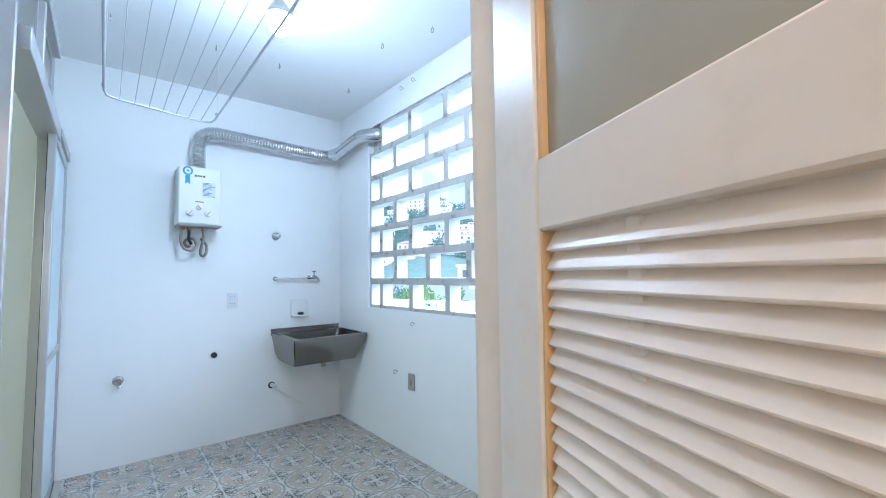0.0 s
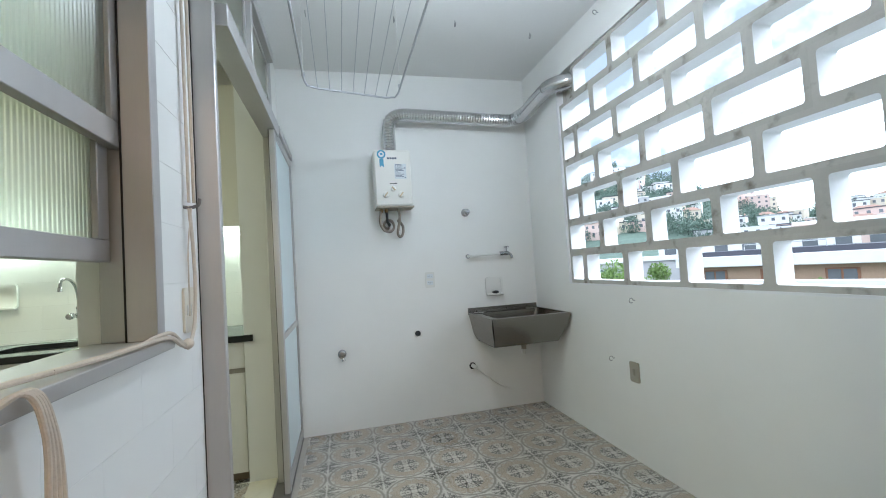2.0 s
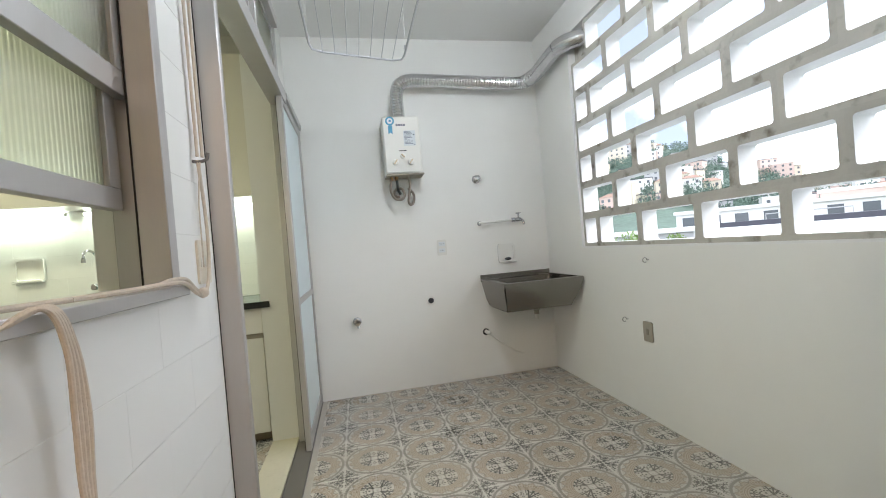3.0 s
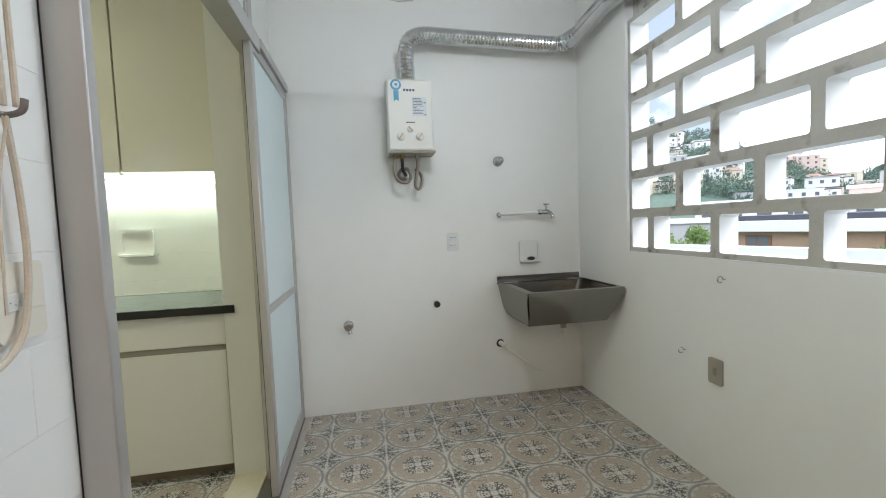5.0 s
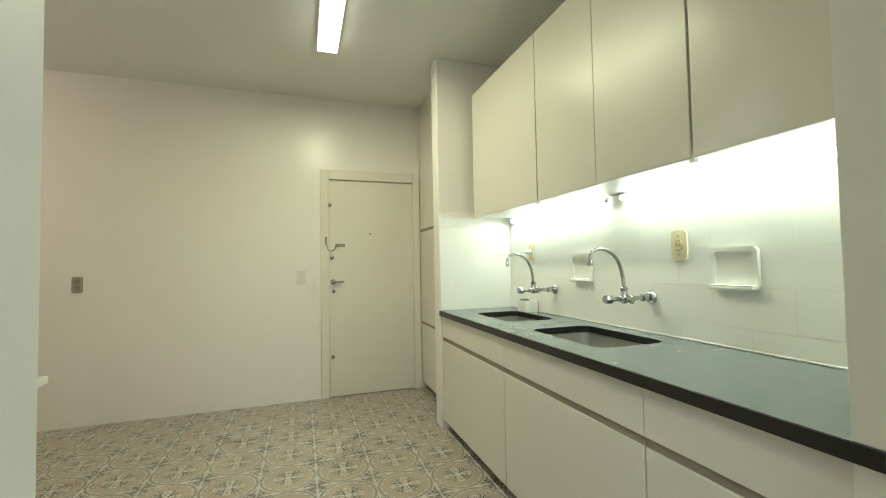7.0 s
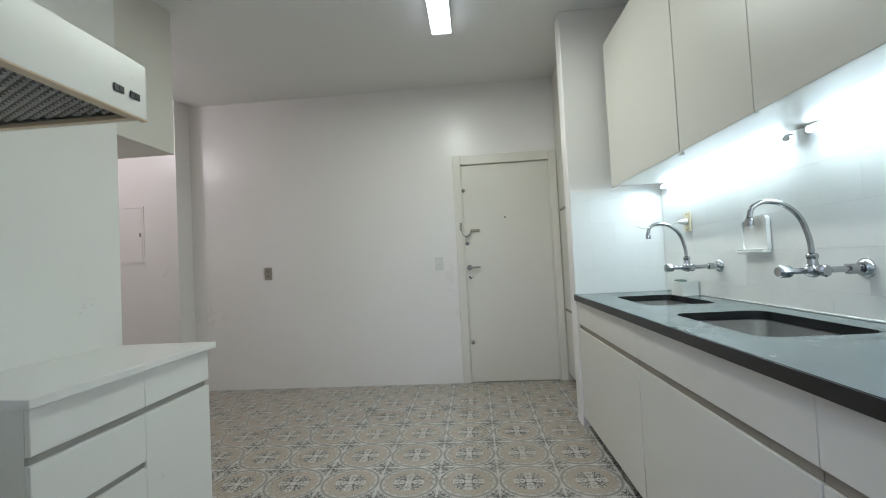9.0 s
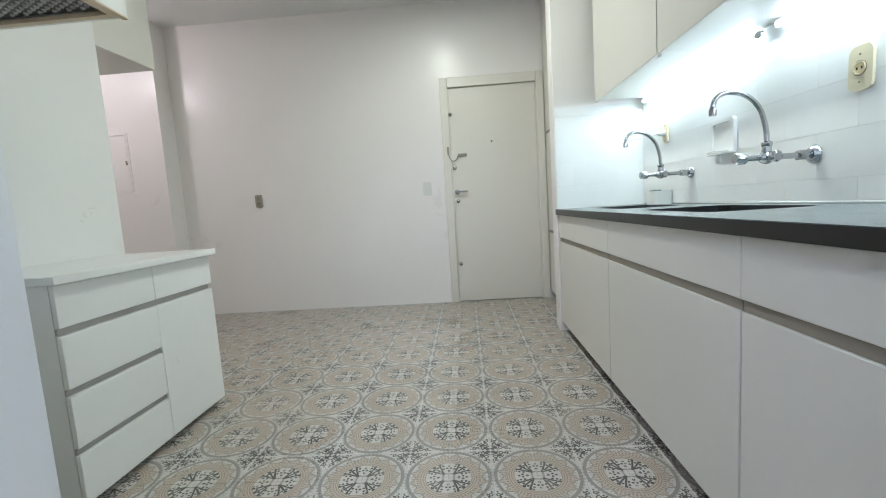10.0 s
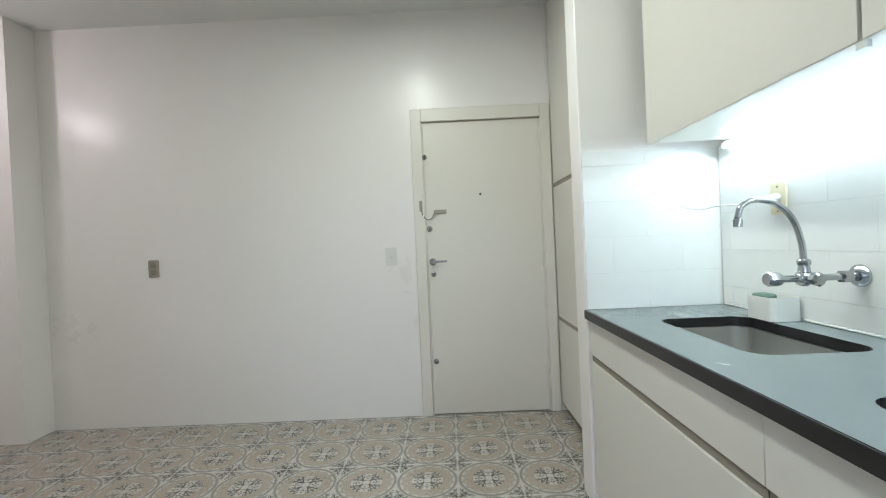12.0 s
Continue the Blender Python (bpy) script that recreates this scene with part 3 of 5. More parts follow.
# ---------------------------------------------------------------- louvred door of the laundry
door = tagged(new("door_louvred"), "cream louvred door with pebbled glass above, standing open", "door", kind="structure")
door.matrix_world = pose(0.490, 0.528, 0.012, 0, 0, 246)
DW, DT = 0.80, 0.035                      # along local x from the hinge, thickness along local y
door_parts = [("stile", (0, 0.150, 0, DT, 0, 2.09)), ("stile", (DW - 0.115, DW, 0, DT, 0, 2.09)), ("bottom_rail", (0.1505, DW - 0.1155, 0.001, DT - 0.001, 0, 0.2)),
              ("lock_rail", (0.1505, DW - 0.1155, 0.001, DT - 0.001, 1.382, 1.484)), ("top_rail", (0.1505, DW - 0.1155, 0.001, DT - 0.001, 1.98, 2.09)),
              ("rod", (0.31, 0.335, 0.015, 0.021, 0.2, 1.381))]
for nm, b in door_parts:
    part(nm, boxes(b, bevel=0.004), HALLWALL, door)
part("edge_bead", boxes((0.151, 0.161, 0.004, 0.030, 1.485, 1.979), (0.151, 0.157, 0.004, 0.030, 0.201, 1.381)), BEAD, door, "yellowed bare edge")
part("pane", boxes((0.162, DW - 0.1265, 0.014, 0.019, 1.4845, 1.98)), PEBBLE, door, "pebbled grey-green glass")
slat_bm = bmesh.new()
box(slat_bm, 0.1575, DW - 0.116, -0.0165, 0.0165, -0.0032, 0.0032, bevel=0.002)
bmesh.ops.rotate(slat_bm, cent=(0, 0, 0), matrix=Matrix.Rotation(radians(60), 3, "X"), verts=slat_bm.verts[:])
slat_mesh = mesh_of("slat", slat_bm, HALLWALL, True)
for k in range(46):
    sl = new("slat", slat_mesh)
    sl.parent = door
    sl.location = (0, DT / 2, 1.366 - k * 0.0255)
structure("trim_door_jamb", boxes((0.622, 0.660, 0.515, 0.728, 0.0, 2.17), (0.510, 0.6215, 0.535, 0.600, 0.0, 2.134), (-0.354, -0.334, 0.515, 0.728, 0.0, 2.17), (-0.354, 0.660, 0.515, 0.728, 2.135, 2.17), bevel=0.003), HALLWALL, "cream painted door lining of the laundry")

# ---------------------------------------------------------------- kitchen: counter, cabinets
def front(x0, x1, y, z0, z1, t=0.018, bevel=0.002):
    return boxes((x0, x1, y, y + t, z0, z1), bevel=bevel)


BASE_Z0, BASE_Z1 = 0.07, 0.857
for x0, x1, splits, lab in ((-3.058, -2.029, (), "wide cream base cabinet with channel grip under the sink counter"),
                            (-2.025, -1.064, (), "cream base cabinet with channel grip under the sink counter"),
                            (-1.060, -0.530, (), "narrow cream base cabinet with channel grip at the counter's end")):
    unit = thing("base_cabinet", ((x0 + x1) / 2, 3.56, 0.0), lab, "cabinet", "base cabinets under the counter")
    part("carcass", boxes((x0, x0 + 0.018, 3.269, 3.850, BASE_Z0, BASE_Z1), (x1 - 0.018, x1, 3.269, 3.850, BASE_Z0, BASE_Z1), (x0 + 0.0185, x1 - 0.0185, 3.269, 3.850, BASE_Z0, BASE_Z0 + 0.018), (x0 + 0.0185, x1 - 0.0185, 3.838, 3.850, BASE_Z0 + 0.0185, BASE_Z1)), CABINET, unit)
    part("plinth", boxes((x0, x1, 3.317, 3.337, 0.0, BASE_Z0 - 0.001)), PLINTH, unit, "brown recessed plinth")
    part("top_front", front(x0 - 0.0016, x1 + 0.0016, COUNTER_Y, 0.697, BASE_Z1 - 0.002), CABINET, unit)
    part("channel_grip", boxes((x0, x1, COUNTER_Y + 0.007, 3.268, 0.667, 0.696)), CHANNEL, unit, "grey-brown grip channel")
    cuts = (x0, *splits, x1)
    for a, b in zip(cuts, cuts[1:]):
        part("door", front(a + (0.0006 if a in splits else 0.002), b - (0.0006 if b in splits else 0.002), COUNTER_Y, BASE_Z0, 0.666), CABINET, unit)
    keep(unit)

STEEL_DARK = surface("kitchen_sink_steel", (0.56, 0.55, 0.52), 0.36, metal=1.0, vary=0.08, scale=6, grain=0.04, fine=120, stretch=(8, 1, 1))
SINKS = ((-2.775, -2.255, 3.405, 3.735), (-1.965, -1.415, 3.375, 3.735))
top = thing("countertop", (-1.78, 3.55, 0.85), "dark polished granite worktop, reflection put into its grey top, with two sink cut-outs", "worktop")
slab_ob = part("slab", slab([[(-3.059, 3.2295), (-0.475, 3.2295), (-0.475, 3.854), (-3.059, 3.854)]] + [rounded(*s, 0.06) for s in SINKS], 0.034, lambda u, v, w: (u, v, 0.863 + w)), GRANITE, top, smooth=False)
# paler reflecting colour on the flat faces, stone black on the cut sides
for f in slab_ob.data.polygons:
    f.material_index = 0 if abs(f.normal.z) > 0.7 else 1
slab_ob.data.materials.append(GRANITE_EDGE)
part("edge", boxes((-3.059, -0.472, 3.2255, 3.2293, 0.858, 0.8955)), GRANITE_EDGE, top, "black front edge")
part("upstand", boxes((-3.04, -0.53, 3.8415, 3.854, 0.8975, 0.905), bevel=0.002), CERAMIC, top, "white sealed joint along the wall")
keep(top)
for s in SINKS:
    basin = thing("sink_basin", ((s[0] + s[1]) / 2, (s[2] + s[3]) / 2, 0.70), "stainless steel undermount sink basin in the granite worktop", "sink", "kitchen sink basins")
    bm = bmesh.new()
    rings = []
    for inset, z in ((-0.012, 0.861), (0.004, 0.860), (0.008, 0.732), (0.035, 0.707), (0.12, 0.702)):
        r = max(0.06 - inset, 0.03)
        rings.append([bm.verts.new((u, v, z)) for u, v in rounded(s[0] + inset, s[1] - inset, s[2] + inset, s[3] - inset, r)])
    for a, b in zip(rings, rings[1:]):
        for k in range(len(a)):
            bm.faces.new((a[k], a[(k + 1) % len(a)], b[(k + 1) % len(a)], b[k]))
    bm.faces.new(rings[-1])
    part("bowl", bm, STEEL_DARK, basin)
    part("drain", lathe(bmesh.new(), [(0.004, -0.001), (0.03, 0.0), (0.032, 0.004), (0.022, 0.005), (0.02, 0.002), (0.003, 0.002)], ((s[0] + s[1]) / 2, (s[2] + s[3]) / 2, 0.703), (0, 0, 1)), CHROME, basin)
    keep(basin)

UP_Y, UP_Z0, UP_Z1 = 3.500, 1.602, 2.58
for x0, x1, splits, lab in ((-2.985, -2.061, (), "wide cream wall cabinet over the sinks"), (-2.059, -1.070, (-1.56,), "cream wall cabinet with two doors over the sinks"), (-1.066, -0.532, (), "narrow cream wall cabinet beside the laundry opening")):
    unit = thing("wall_cabinet", ((x0 + x1) / 2, 3.67, UP_Z0), lab, "cabinet", "wall cabinets over the counter")
    part("carcass", boxes((x0, x1, UP_Y + 0.020, 3.852, UP_Z0 + 0.012, UP_Z1)), CABINET, unit)
    cuts = (x0, *splits, x1)
    for a, b in zip(cuts, cuts[1:]):
        part("door", front(a + (0.0006 if a in splits else 0.0025), b - (0.0006 if b in splits else 0.0025), UP_Y, UP_Z0, UP_Z1 - 0.002), CABINET, unit)
    if x1 > -1.5:
        part("catch", boxes((x0 - 0.012, x0 + 0.008, UP_Y + 0.001, UP_Y + 0.016, UP_Z0 - 0.016, UP_Z0 - 0.001)), PLASTIC_W, unit, "small white catch")
    keep(unit)
tall = thing("tall_cabinet", (-3.69, 3.6, 0.0), "tall cream pantry cabinet with three stacked doors beside the entrance", "cabinet")
TX0, TX1, TY = -4.150, -3.204, 3.385
part("carcass", boxes((TX0, TX1, TY + 0.022, 3.85, 0.07, TOP - 0.003)), CABINET, tall)
part("plinth", boxes((TX0, TX1, TY + 0.05, TY + 0.07, 0.0, 0.069)), PLINTH, tall)
for z0, z1 in ((0.07, 0.652), (0.678, 1.585), (1.611, TOP - 0.004)):
    part("door", front(TX0 + 0.012, TX1 - 0.001, TY, z0, z1), CABINET, tall)
for z0 in (0.6525, 1.5855):
    part("channel_grip", boxes((TX0 + 0.012, TX1 - 0.001, TY + 0.004, TY + 0.021, z0, z0 + 0.025)), CHANNEL, tall, "grey-brown grip channel")
part("gap", boxes((TX0, TX0 + 0.0115, TY + 0.006, TY + 0.021, 0.07, TOP - 0.01)), RUBBER, tall)
keep(tall)

isl = thing("drawer_cabinet", (-1.69, 0.98, 0.0), "white low drawer cabinet with white top against the hood wall", "cabinet")
IX0, IX1, IY = -2.112, -1.264, 1.228
part("carcass", boxes((IX0 + 0.012, IX1 - 0.012, HOOD_Y + 0.003, IY - 0.02, 0.03, 0.798), bevel=0.001), CABINET_W, isl)
part("top", boxes((IX0 - 0.012, IX1 + 0.012, HOOD_Y + 0.002, IY + 0.028, 0.799, 0.829), bevel=0.003), CABINET_W, isl)
part("plinth", boxes((IX0 + 0.02, IX1 - 0.02, IY - 0.07, IY - 0.05, 0.0, 0.03)), PLINTH, isl)
SPLIT = -1.705
for nm, x0, x1, z0, z1 in (("drawer", SPLIT + 0.0007, IX1 - 0.012, 0.652, 0.796), ("drawer", IX0 + 0.012, SPLIT - 0.0007, 0.652, 0.796),
                           ("drawer", SPLIT + 0.0007, IX1 - 0.012, 0.442, 0.625), ("drawer", SPLIT + 0.0007, IX1 - 0.012, 0.233, 0.416),
                           ("drawer", SPLIT + 0.0007, IX1 - 0.012, 0.032, 0.207), ("door", IX0 + 0.012, SPLIT - 0.0007, 0.032, 0.625)):
    part(nm, front(x0, x1, IY - 0.018, z0, z1), CABINET_W, isl)
GRIP = surface("aluminium_grip_channel", (0.40, 0.39, 0.37), 0.45, metal=0.5, vary=0.08, scale=15)
for x0, x1, z0 in ((IX0 + 0.03, IX1 - 0.012, 0.628), (SPLIT - 0.02, IX1 - 0.012, 0.419), (SPLIT - 0.02, IX1 - 0.012, 0.210)):
    part("grip", boxes((x0, x1, IY - 0.019, IY - 0.010, z0, z0 + 0.022)), GRIP, isl, "grey metal grip channel")
keep(isl)

hood = thing("range_hood", (-1.2, 1.0, 1.72), "white box range hood with dark metal mesh filter", "range hood")
HX0, HX1, HY1, HZ0, HZ1 = -1.622, -0.80, 1.338, 1.764, 1.972
for nm, b in (("front_panel", (HX0, HX1, HY1 - 0.022, HY1, HZ0, HZ1)), ("side_panel", (HX0, HX0 + 0.02, HOOD_Y + 0.002, HY1 - 0.0225, HZ0, HZ1)), ("side_panel", (HX1 - 0.02, HX1, HOOD_Y + 0.002, HY1 - 0.0225, HZ0, HZ1)),
              ("top_panel", (HX0 + 0.0205, HX1 - 0.0205, HOOD_Y + 0.002, HY1 - 0.0225, HZ1 - 0.02, HZ1))):
    part(nm, boxes(b, bevel=0.002), CABINET_W, hood)
part("trim", boxes((HX0 + 0.02, HX1 - 0.02, HY1 - 0.042, HY1 - 0.0225, HZ0 - 0.004, HZ0 + 0.012), (HX0 + 0.02, HX0 + 0.045, HOOD_Y + 0.03, HY1 - 0.043, HZ0 - 0.004, HZ0 + 0.012), (HX0 - 0.001, HX1, HY1 - 0.020, HY1 + 0.001, HZ0 - 0.006, HZ0 - 0.0005)), WOODTRIM, hood, "yellowed trim")
bm = bmesh.new()
for i in range(27):
    for j in range(18):
        x, y = HX0 + 0.06 + i * 0.027 + (0.0135 if j % 2 else 0), HOOD_Y + 0.06 + j * 0.028
        bmesh.ops.create_cone(bm, cap_ends=True, segments=4, radius1=0.011, radius2=0.004, depth=0.008, matrix=Matrix.Translation((x, y, HZ0 + 0.016)) @ Matrix.Rotation(math.pi, 4, "X"))
part("filter_mesh", bm, GRIP, hood, "perforated grease filter", smooth=False)
part("filter_tray", boxes((HX0 + 0.046, HX1 - 0.03, HOOD_Y + 0.03, HY1 - 0.043, HZ0 + 0.020, HZ0 + 0.03)), FILTER, hood)
for x in (-1.565, -1.495):
    sw = part("switch", boxes((x - 0.022, x + 0.022, HY1 + 0.0002, HY1 + 0.005, 1.822, 1.849), bevel=0.002), BLACK, hood, "black rocker switch")
    part("rocker", boxes((x - 0.016, x + 0.002, HY1 + 0.0052, HY1 + 0.008, 1.827, 1.844), bevel=0.001), BLACK, sw)
keep(hood)


# ---------------------------------------------------------------- splash tiles, tap fittings
def tile_grid(owner, material, u0, u1, z0, z1, tw, th, put, offset=0.5, skip=lambda u0, u1, z0, z1: False, start=0.0, name="tile"):
    """Running-bond wall tiles as pieces; put(u, z) gives the place of a tile's corner frame."""
    cache, row, z = {}, 0, z0
    while z < z1 - 0.01:
        h = min(th, z1 - z)
        u = u0 - (tw * offset if row % 2 else 0.0) - start
        while u < u1 - 0.005:
            a, b = max(u, u0), min(u + tw, u1)
            if b - a > 0.012 and not skip(a, b, z, z + h):
                key = (round(b - a, 4), round(h, 4))
                if key not in cache:
                    cache[key] = mesh_of(name, boxes((0.0001, key[0] - 0.0001, -0.0014, 0.0, 0.0007, key[1] - 0.0007), bevel=0.0004), material, True)
                ob = new(name, cache[key])
                ob.parent, ob.matrix_basis = owner, put(a, z)
            u += tw
        z, row = z + h, row + 1


backing = structure("trim_splash_bed", boxes((-3.056, -0.531, 3.848, 3.8545, 0.899, 1.603)), GROUT, "grey joints behind the painted splash tiles")
tile_grid(backing, SPLASH, -3.050, -0.532, 0.982, 1.602, 0.31, 0.160, lambda u, z: Matrix.Translation((u, 3.848, z)), start=0.1)
tile_grid(backing, SPLASH, -3.050, -0.532, 0.907, 0.982, 0.31, 0.075, lambda u, z: Matrix.Translation((u, 3.848, z)), start=0.25)
side_bed = structure("trim_column_bed", boxes((-3.0597, -3.0555, 3.240, 3.847, 0.899, 1.601)), GROUT, "grey joints behind tiles on the column")
tile_grid(side_bed, SPLASH, 3.240, 3.843, 0.898, 1.601, 0.31, 0.160, lambda u, z: Matrix.Translation((-3.0555, u, z)) @ Matrix.Rotation(radians(90), 4, "Z"), start=0.03)


def wall_tap(x, z):
    t = thing("kitchen_tap", (x, NORTH - 0.01, z), "chrome wall-mounted gooseneck tap with worn lever handles over a sink", "tap", "kitchen taps")
    y = 3.8435
    part("flange", lathe(bmesh.new(), [(0.004, 0), (0.034, 0), (0.033, 0.006), (0.022, 0.018), (0.004, 0.019)], (x, y, z), (0, -1, 0)), CHROME, t)
    part("pipe", cylinder(bmesh.new(), (x, y - 0.015, z), (x, y - 0.235, z), 0.0105), CHROME, t)
    part("nut", lathe(bmesh.new(), [(0.011, 0), (0.019, 0.002), (0.019, 0.028), (0.011, 0.03)], (x, y - 0.03, z), (0, -1, 0), 6), CHROME, t)
    body = part("body", sphere(bmesh.new(), (x, y - 0.165, z), 0.024, (0.9, 1.25, 1.0)), CHROME, t)
    part("collar", lathe(bmesh.new(), [(0.012, 0), (0.016, 0.003), (0.014, 0.022), (0.017, 0.026), (0.017, 0.038), (0.011, 0.042)], (x, y - 0.165, z + 0.016), (0, 0, 1)), CHROME, body)
    part("valve_knob", lathe(bmesh.new(), [(0.008, 0), (0.010, 0.012), (0.019, 0.016), (0.021, 0.034), (0.015, 0.040), (0.004, 0.041)], (x + 0.016, y - 0.165, z), (1, 0, 0), 8), CHROME, t)
    part("end_knob", lathe(bmesh.new(), [(0.008, 0), (0.012, 0.004), (0.020, 0.008), (0.021, 0.040), (0.017, 0.046), (0.004, 0.047)], (x, y - 0.232, z), (0, -1, 0), 8), CHROME, t)
    yb = y - 0.165
    part("spout", tube(bmesh.new(), [(x, yb, z + 0.05), (x, yb - 0.006, z + 0.11), (x, yb - 0.030, z + 0.18), (x, yb - 0.080, z + 0.226), (x, yb - 0.140, z + 0.238), (x, yb - 0.178, z + 0.220), (x, yb - 0.190, z + 0.187)], 0.0088, 12), CHROME, t)
    part("aerator", lathe(bmesh.new(), [(0.004, 0), (0.0125, 0.0), (0.0125, 0.022), (0.010, 0.026), (0.004, 0.03)], (x, yb - 0.1895, z + 0.160), (0, 0, 1)), CHROME, t)
    return keep(t)


wall_tap(-1.606, 1.073)
wall_tap(-2.428, 1.071)


def soap_holder(x0, x1, z0, z1, y, group, label):
    t = thing("soap_holder", ((x0 + x1) / 2, y, z0), label, "soap holder", group)
    w = 0.018
    part("back", boxes((x0 + w, x1 - w, y - 0.009, y - 0.0005, z0 + w, z1 - w)), CERAMIC, t)
    part("rim", slab([rounded(x0, x1, z0, z1, 0.022), rounded(x0 + w, x1 - w, z0 + w, z1 - w, 0.014)], 0.017, lambda u, v, k: (u, y - 0.0005 - k, v)), CERAMIC, t)
    part("tray", boxes((x0 + 0.002, x1 - 0.002, y - 0.040, y - 0.001, z0 - 0.001, z0 + 0.012), (x0 + 0.002, x1 - 0.002, y - 0.040, y - 0.034, z0 + 0.0125, z0 + 0.019), bevel=0.004), CERAMIC, t)
    return keep(t)


soap_holder(-1.276, -1.088, 1.134, 1.300, 3.8438, "kitchen soap holders", "white ceramic soap holder set in the splash tiles")
soap_holder(-2.216, -2.034, 1.134, 1.300, 3.8438, "kitchen soap holders", "white ceramic soap holder set in the splash tiles")


def plate(name, place, normal, w, h, material, label, category, inserts=(), group="", corner=0.010):
    """A wall plate; inserts: (u, v, width, height, material, part name)."""
    t = thing(name, place, label, category, group)
    rot = Vector(normal).to_track_quat("Y", "Z").to_matrix().to_4x4()
    m = Matrix.Translation(place) @ rot
    bm = slab([rounded(-w / 2, w / 2, -h / 2, h / 2, corner, 4)], 0.009, lambda u, v, k: (u, k, v))
    bmesh.ops.transform(bm, matrix=m, verts=bm.verts[:])
    cover = part("cover", bm, material, t)
    for u, v, iw, ih, mt, nm in inserts:
        b = boxes((u - iw / 2, u + iw / 2, 0.0092, 0.0125, v - ih / 2, v + ih / 2), bevel=0.001)
        bmesh.ops.transform(b, matrix=m, verts=b.verts[:])
        part(nm, b, mt, t)
    return keep(t)


def round_outlet(owner, x, y, z, r):
    """A round socket face on a wall that looks south, with its ring and pin holes."""
    ring = part("outlet", lathe(bmesh.new(), [(0.004, 0.0), (r, 0.0), (r, 0.004), (r * 0.86, 0.0045), (r * 0.80, 0.0025), (0.004, 0.0025)], (x, y, z), (0, -1, 0), 24), PLASTIC_C, owner)
    part("outlet_ring", lathe(bmesh.new(), [(r * 1.02, 0.0), (r * 1.12, 0.0), (r * 1.12, 0.002), (r * 1.02, 0.002)], (x, y, z), (0, -1, 0), 24), CHANNEL, ring)
    for dx in (-0.008, 0.008):
        part("pin_hole", boxes((x + dx - 0.0025, x + dx + 0.0025, y - 0.0032, y - 0.0026, z - 0.004, z + 0.004)), BLACK, ring)
    return keep(owner)


round_outlet(plate("socket", (-1.432, 3.8438, 1.318), (0, -1, 0), 0.082, 0.138, PLASTIC_Y, "yellowed cream socket plate with round outlet on the splash tiles", "socket", [(0, 0.042, 0.006, 0.006, CHANNEL, "screw"), (0, -0.042, 0.006, 0.006, CHANNEL, "screw")], corner=0.024), -1.432, 3.8345, 1.318, 0.021)
plate("socket", (-2.715, 3.8438, 1.330), (0, -1, 0), 0.070, 0.115, PLASTIC_Y, "yellowed cream socket plate with a white plug", "socket", [(0, 0.045, 0.007, 0.007, CHANNEL, "screw"), (0, -0.045, 0.007, 0.007, CHANNEL, "screw")])
plug = thing("plug", (-2.715, 3.83, 1.332), "white plug with a thin white wire in the socket", "plug")
part("plug_body", lathe(bmesh.new(), [(0.004, 0), (0.018, 0.001), (0.017, 0.02), (0.009, 0.045), (0.005, 0.05)], (-2.715, 3.8343, 1.332), (0, -1, 0)), PLASTIC_W, plug)
part("wire", tube(bmesh.new(), [(-2.715, 3.785, 1.332), (-2.76, 3.74, 1.318), (-2.84, 3.70, 1.322), (-2.93, 3.68, 1.315), (-3.00, 3.67, 1.328), (-3.050, 3.67, 1.34)], 0.0028, 6), PLASTIC_W, plug)
keep(plug)

box_t = thing("sponge_holder", (-2.695, 3.79, 0.8980), "white plastic sponge holder with a dark green sponge on the worktop", "sponge holder")
ob = slab([rounded(-2.760, -2.632, 3.735, 3.842, 0.018), rounded(-2.755, -2.637, 3.740, 3.837, 0.015)], 0.082, lambda u, v, w: (u, v, 0.8982 + w))
part("tub", ob, PLASTIC_W, box_t)
part("tub_base", slab([rounded(-2.756, -2.636, 3.739, 3.838, 0.015)], 0.006, lambda u, v, w: (u, v, 0.8986 + w)), PLASTIC_W, box_t)
part("sponge", boxes((-2.750, -2.685, 3.75, 3.80, 0.9070, 0.9880), bevel=0.006), LEAF, box_t, "dark green scouring sponge")
keep(box_t)

for x0, x1, lab in ((-1.775, -0.575, "lit fluorescent tube under the wall cabinets, over the larger sink"), (-2.98, -1.86, "lit fluorescent tube under the wall cabinets, over the smaller sink")):
    t = thing("tube_light", ((x0 + x1) / 2, 3.82, 1.57), lab, "light", "tubes under the cabinets")
    part("tube", cylinder(bmesh.new(), (x0 + 0.02, 3.818, 1.585), (x1 - 0.02, 3.818, 1.585), 0.013), TUBE, t, "glowing tube")
    for x in (x0 + 0.008, x1 - 0.019):
        part("end_cap", cylinder(bmesh.new(), (x, 3.818, 1.585), (x + 0.011, 3.818, 1.585), 0.0125), PLASTIC_W, t)
        part("holder", boxes((x + 0.002, x + 0.009, 3.814, 3.8435, 1.595, 1.6015)), PLASTIC_W, t)
    keep(t)

t = thing("ceiling_light", (-2.5, 2.41, 2.80), "long white ceiling light with a glowing diffuser", "light")
part("housing", boxes((-3.10, -1.88, 2.335, 2.485, 2.832, TOP - 0.001), bevel=0.004), ENAMEL, t)
part("diffuser", boxes((-3.095, -1.885, 2.34, 2.48, 2.815, 2.8315), bevel=0.004), DIFFUSER, t, "glowing diffuser")
keep(t)


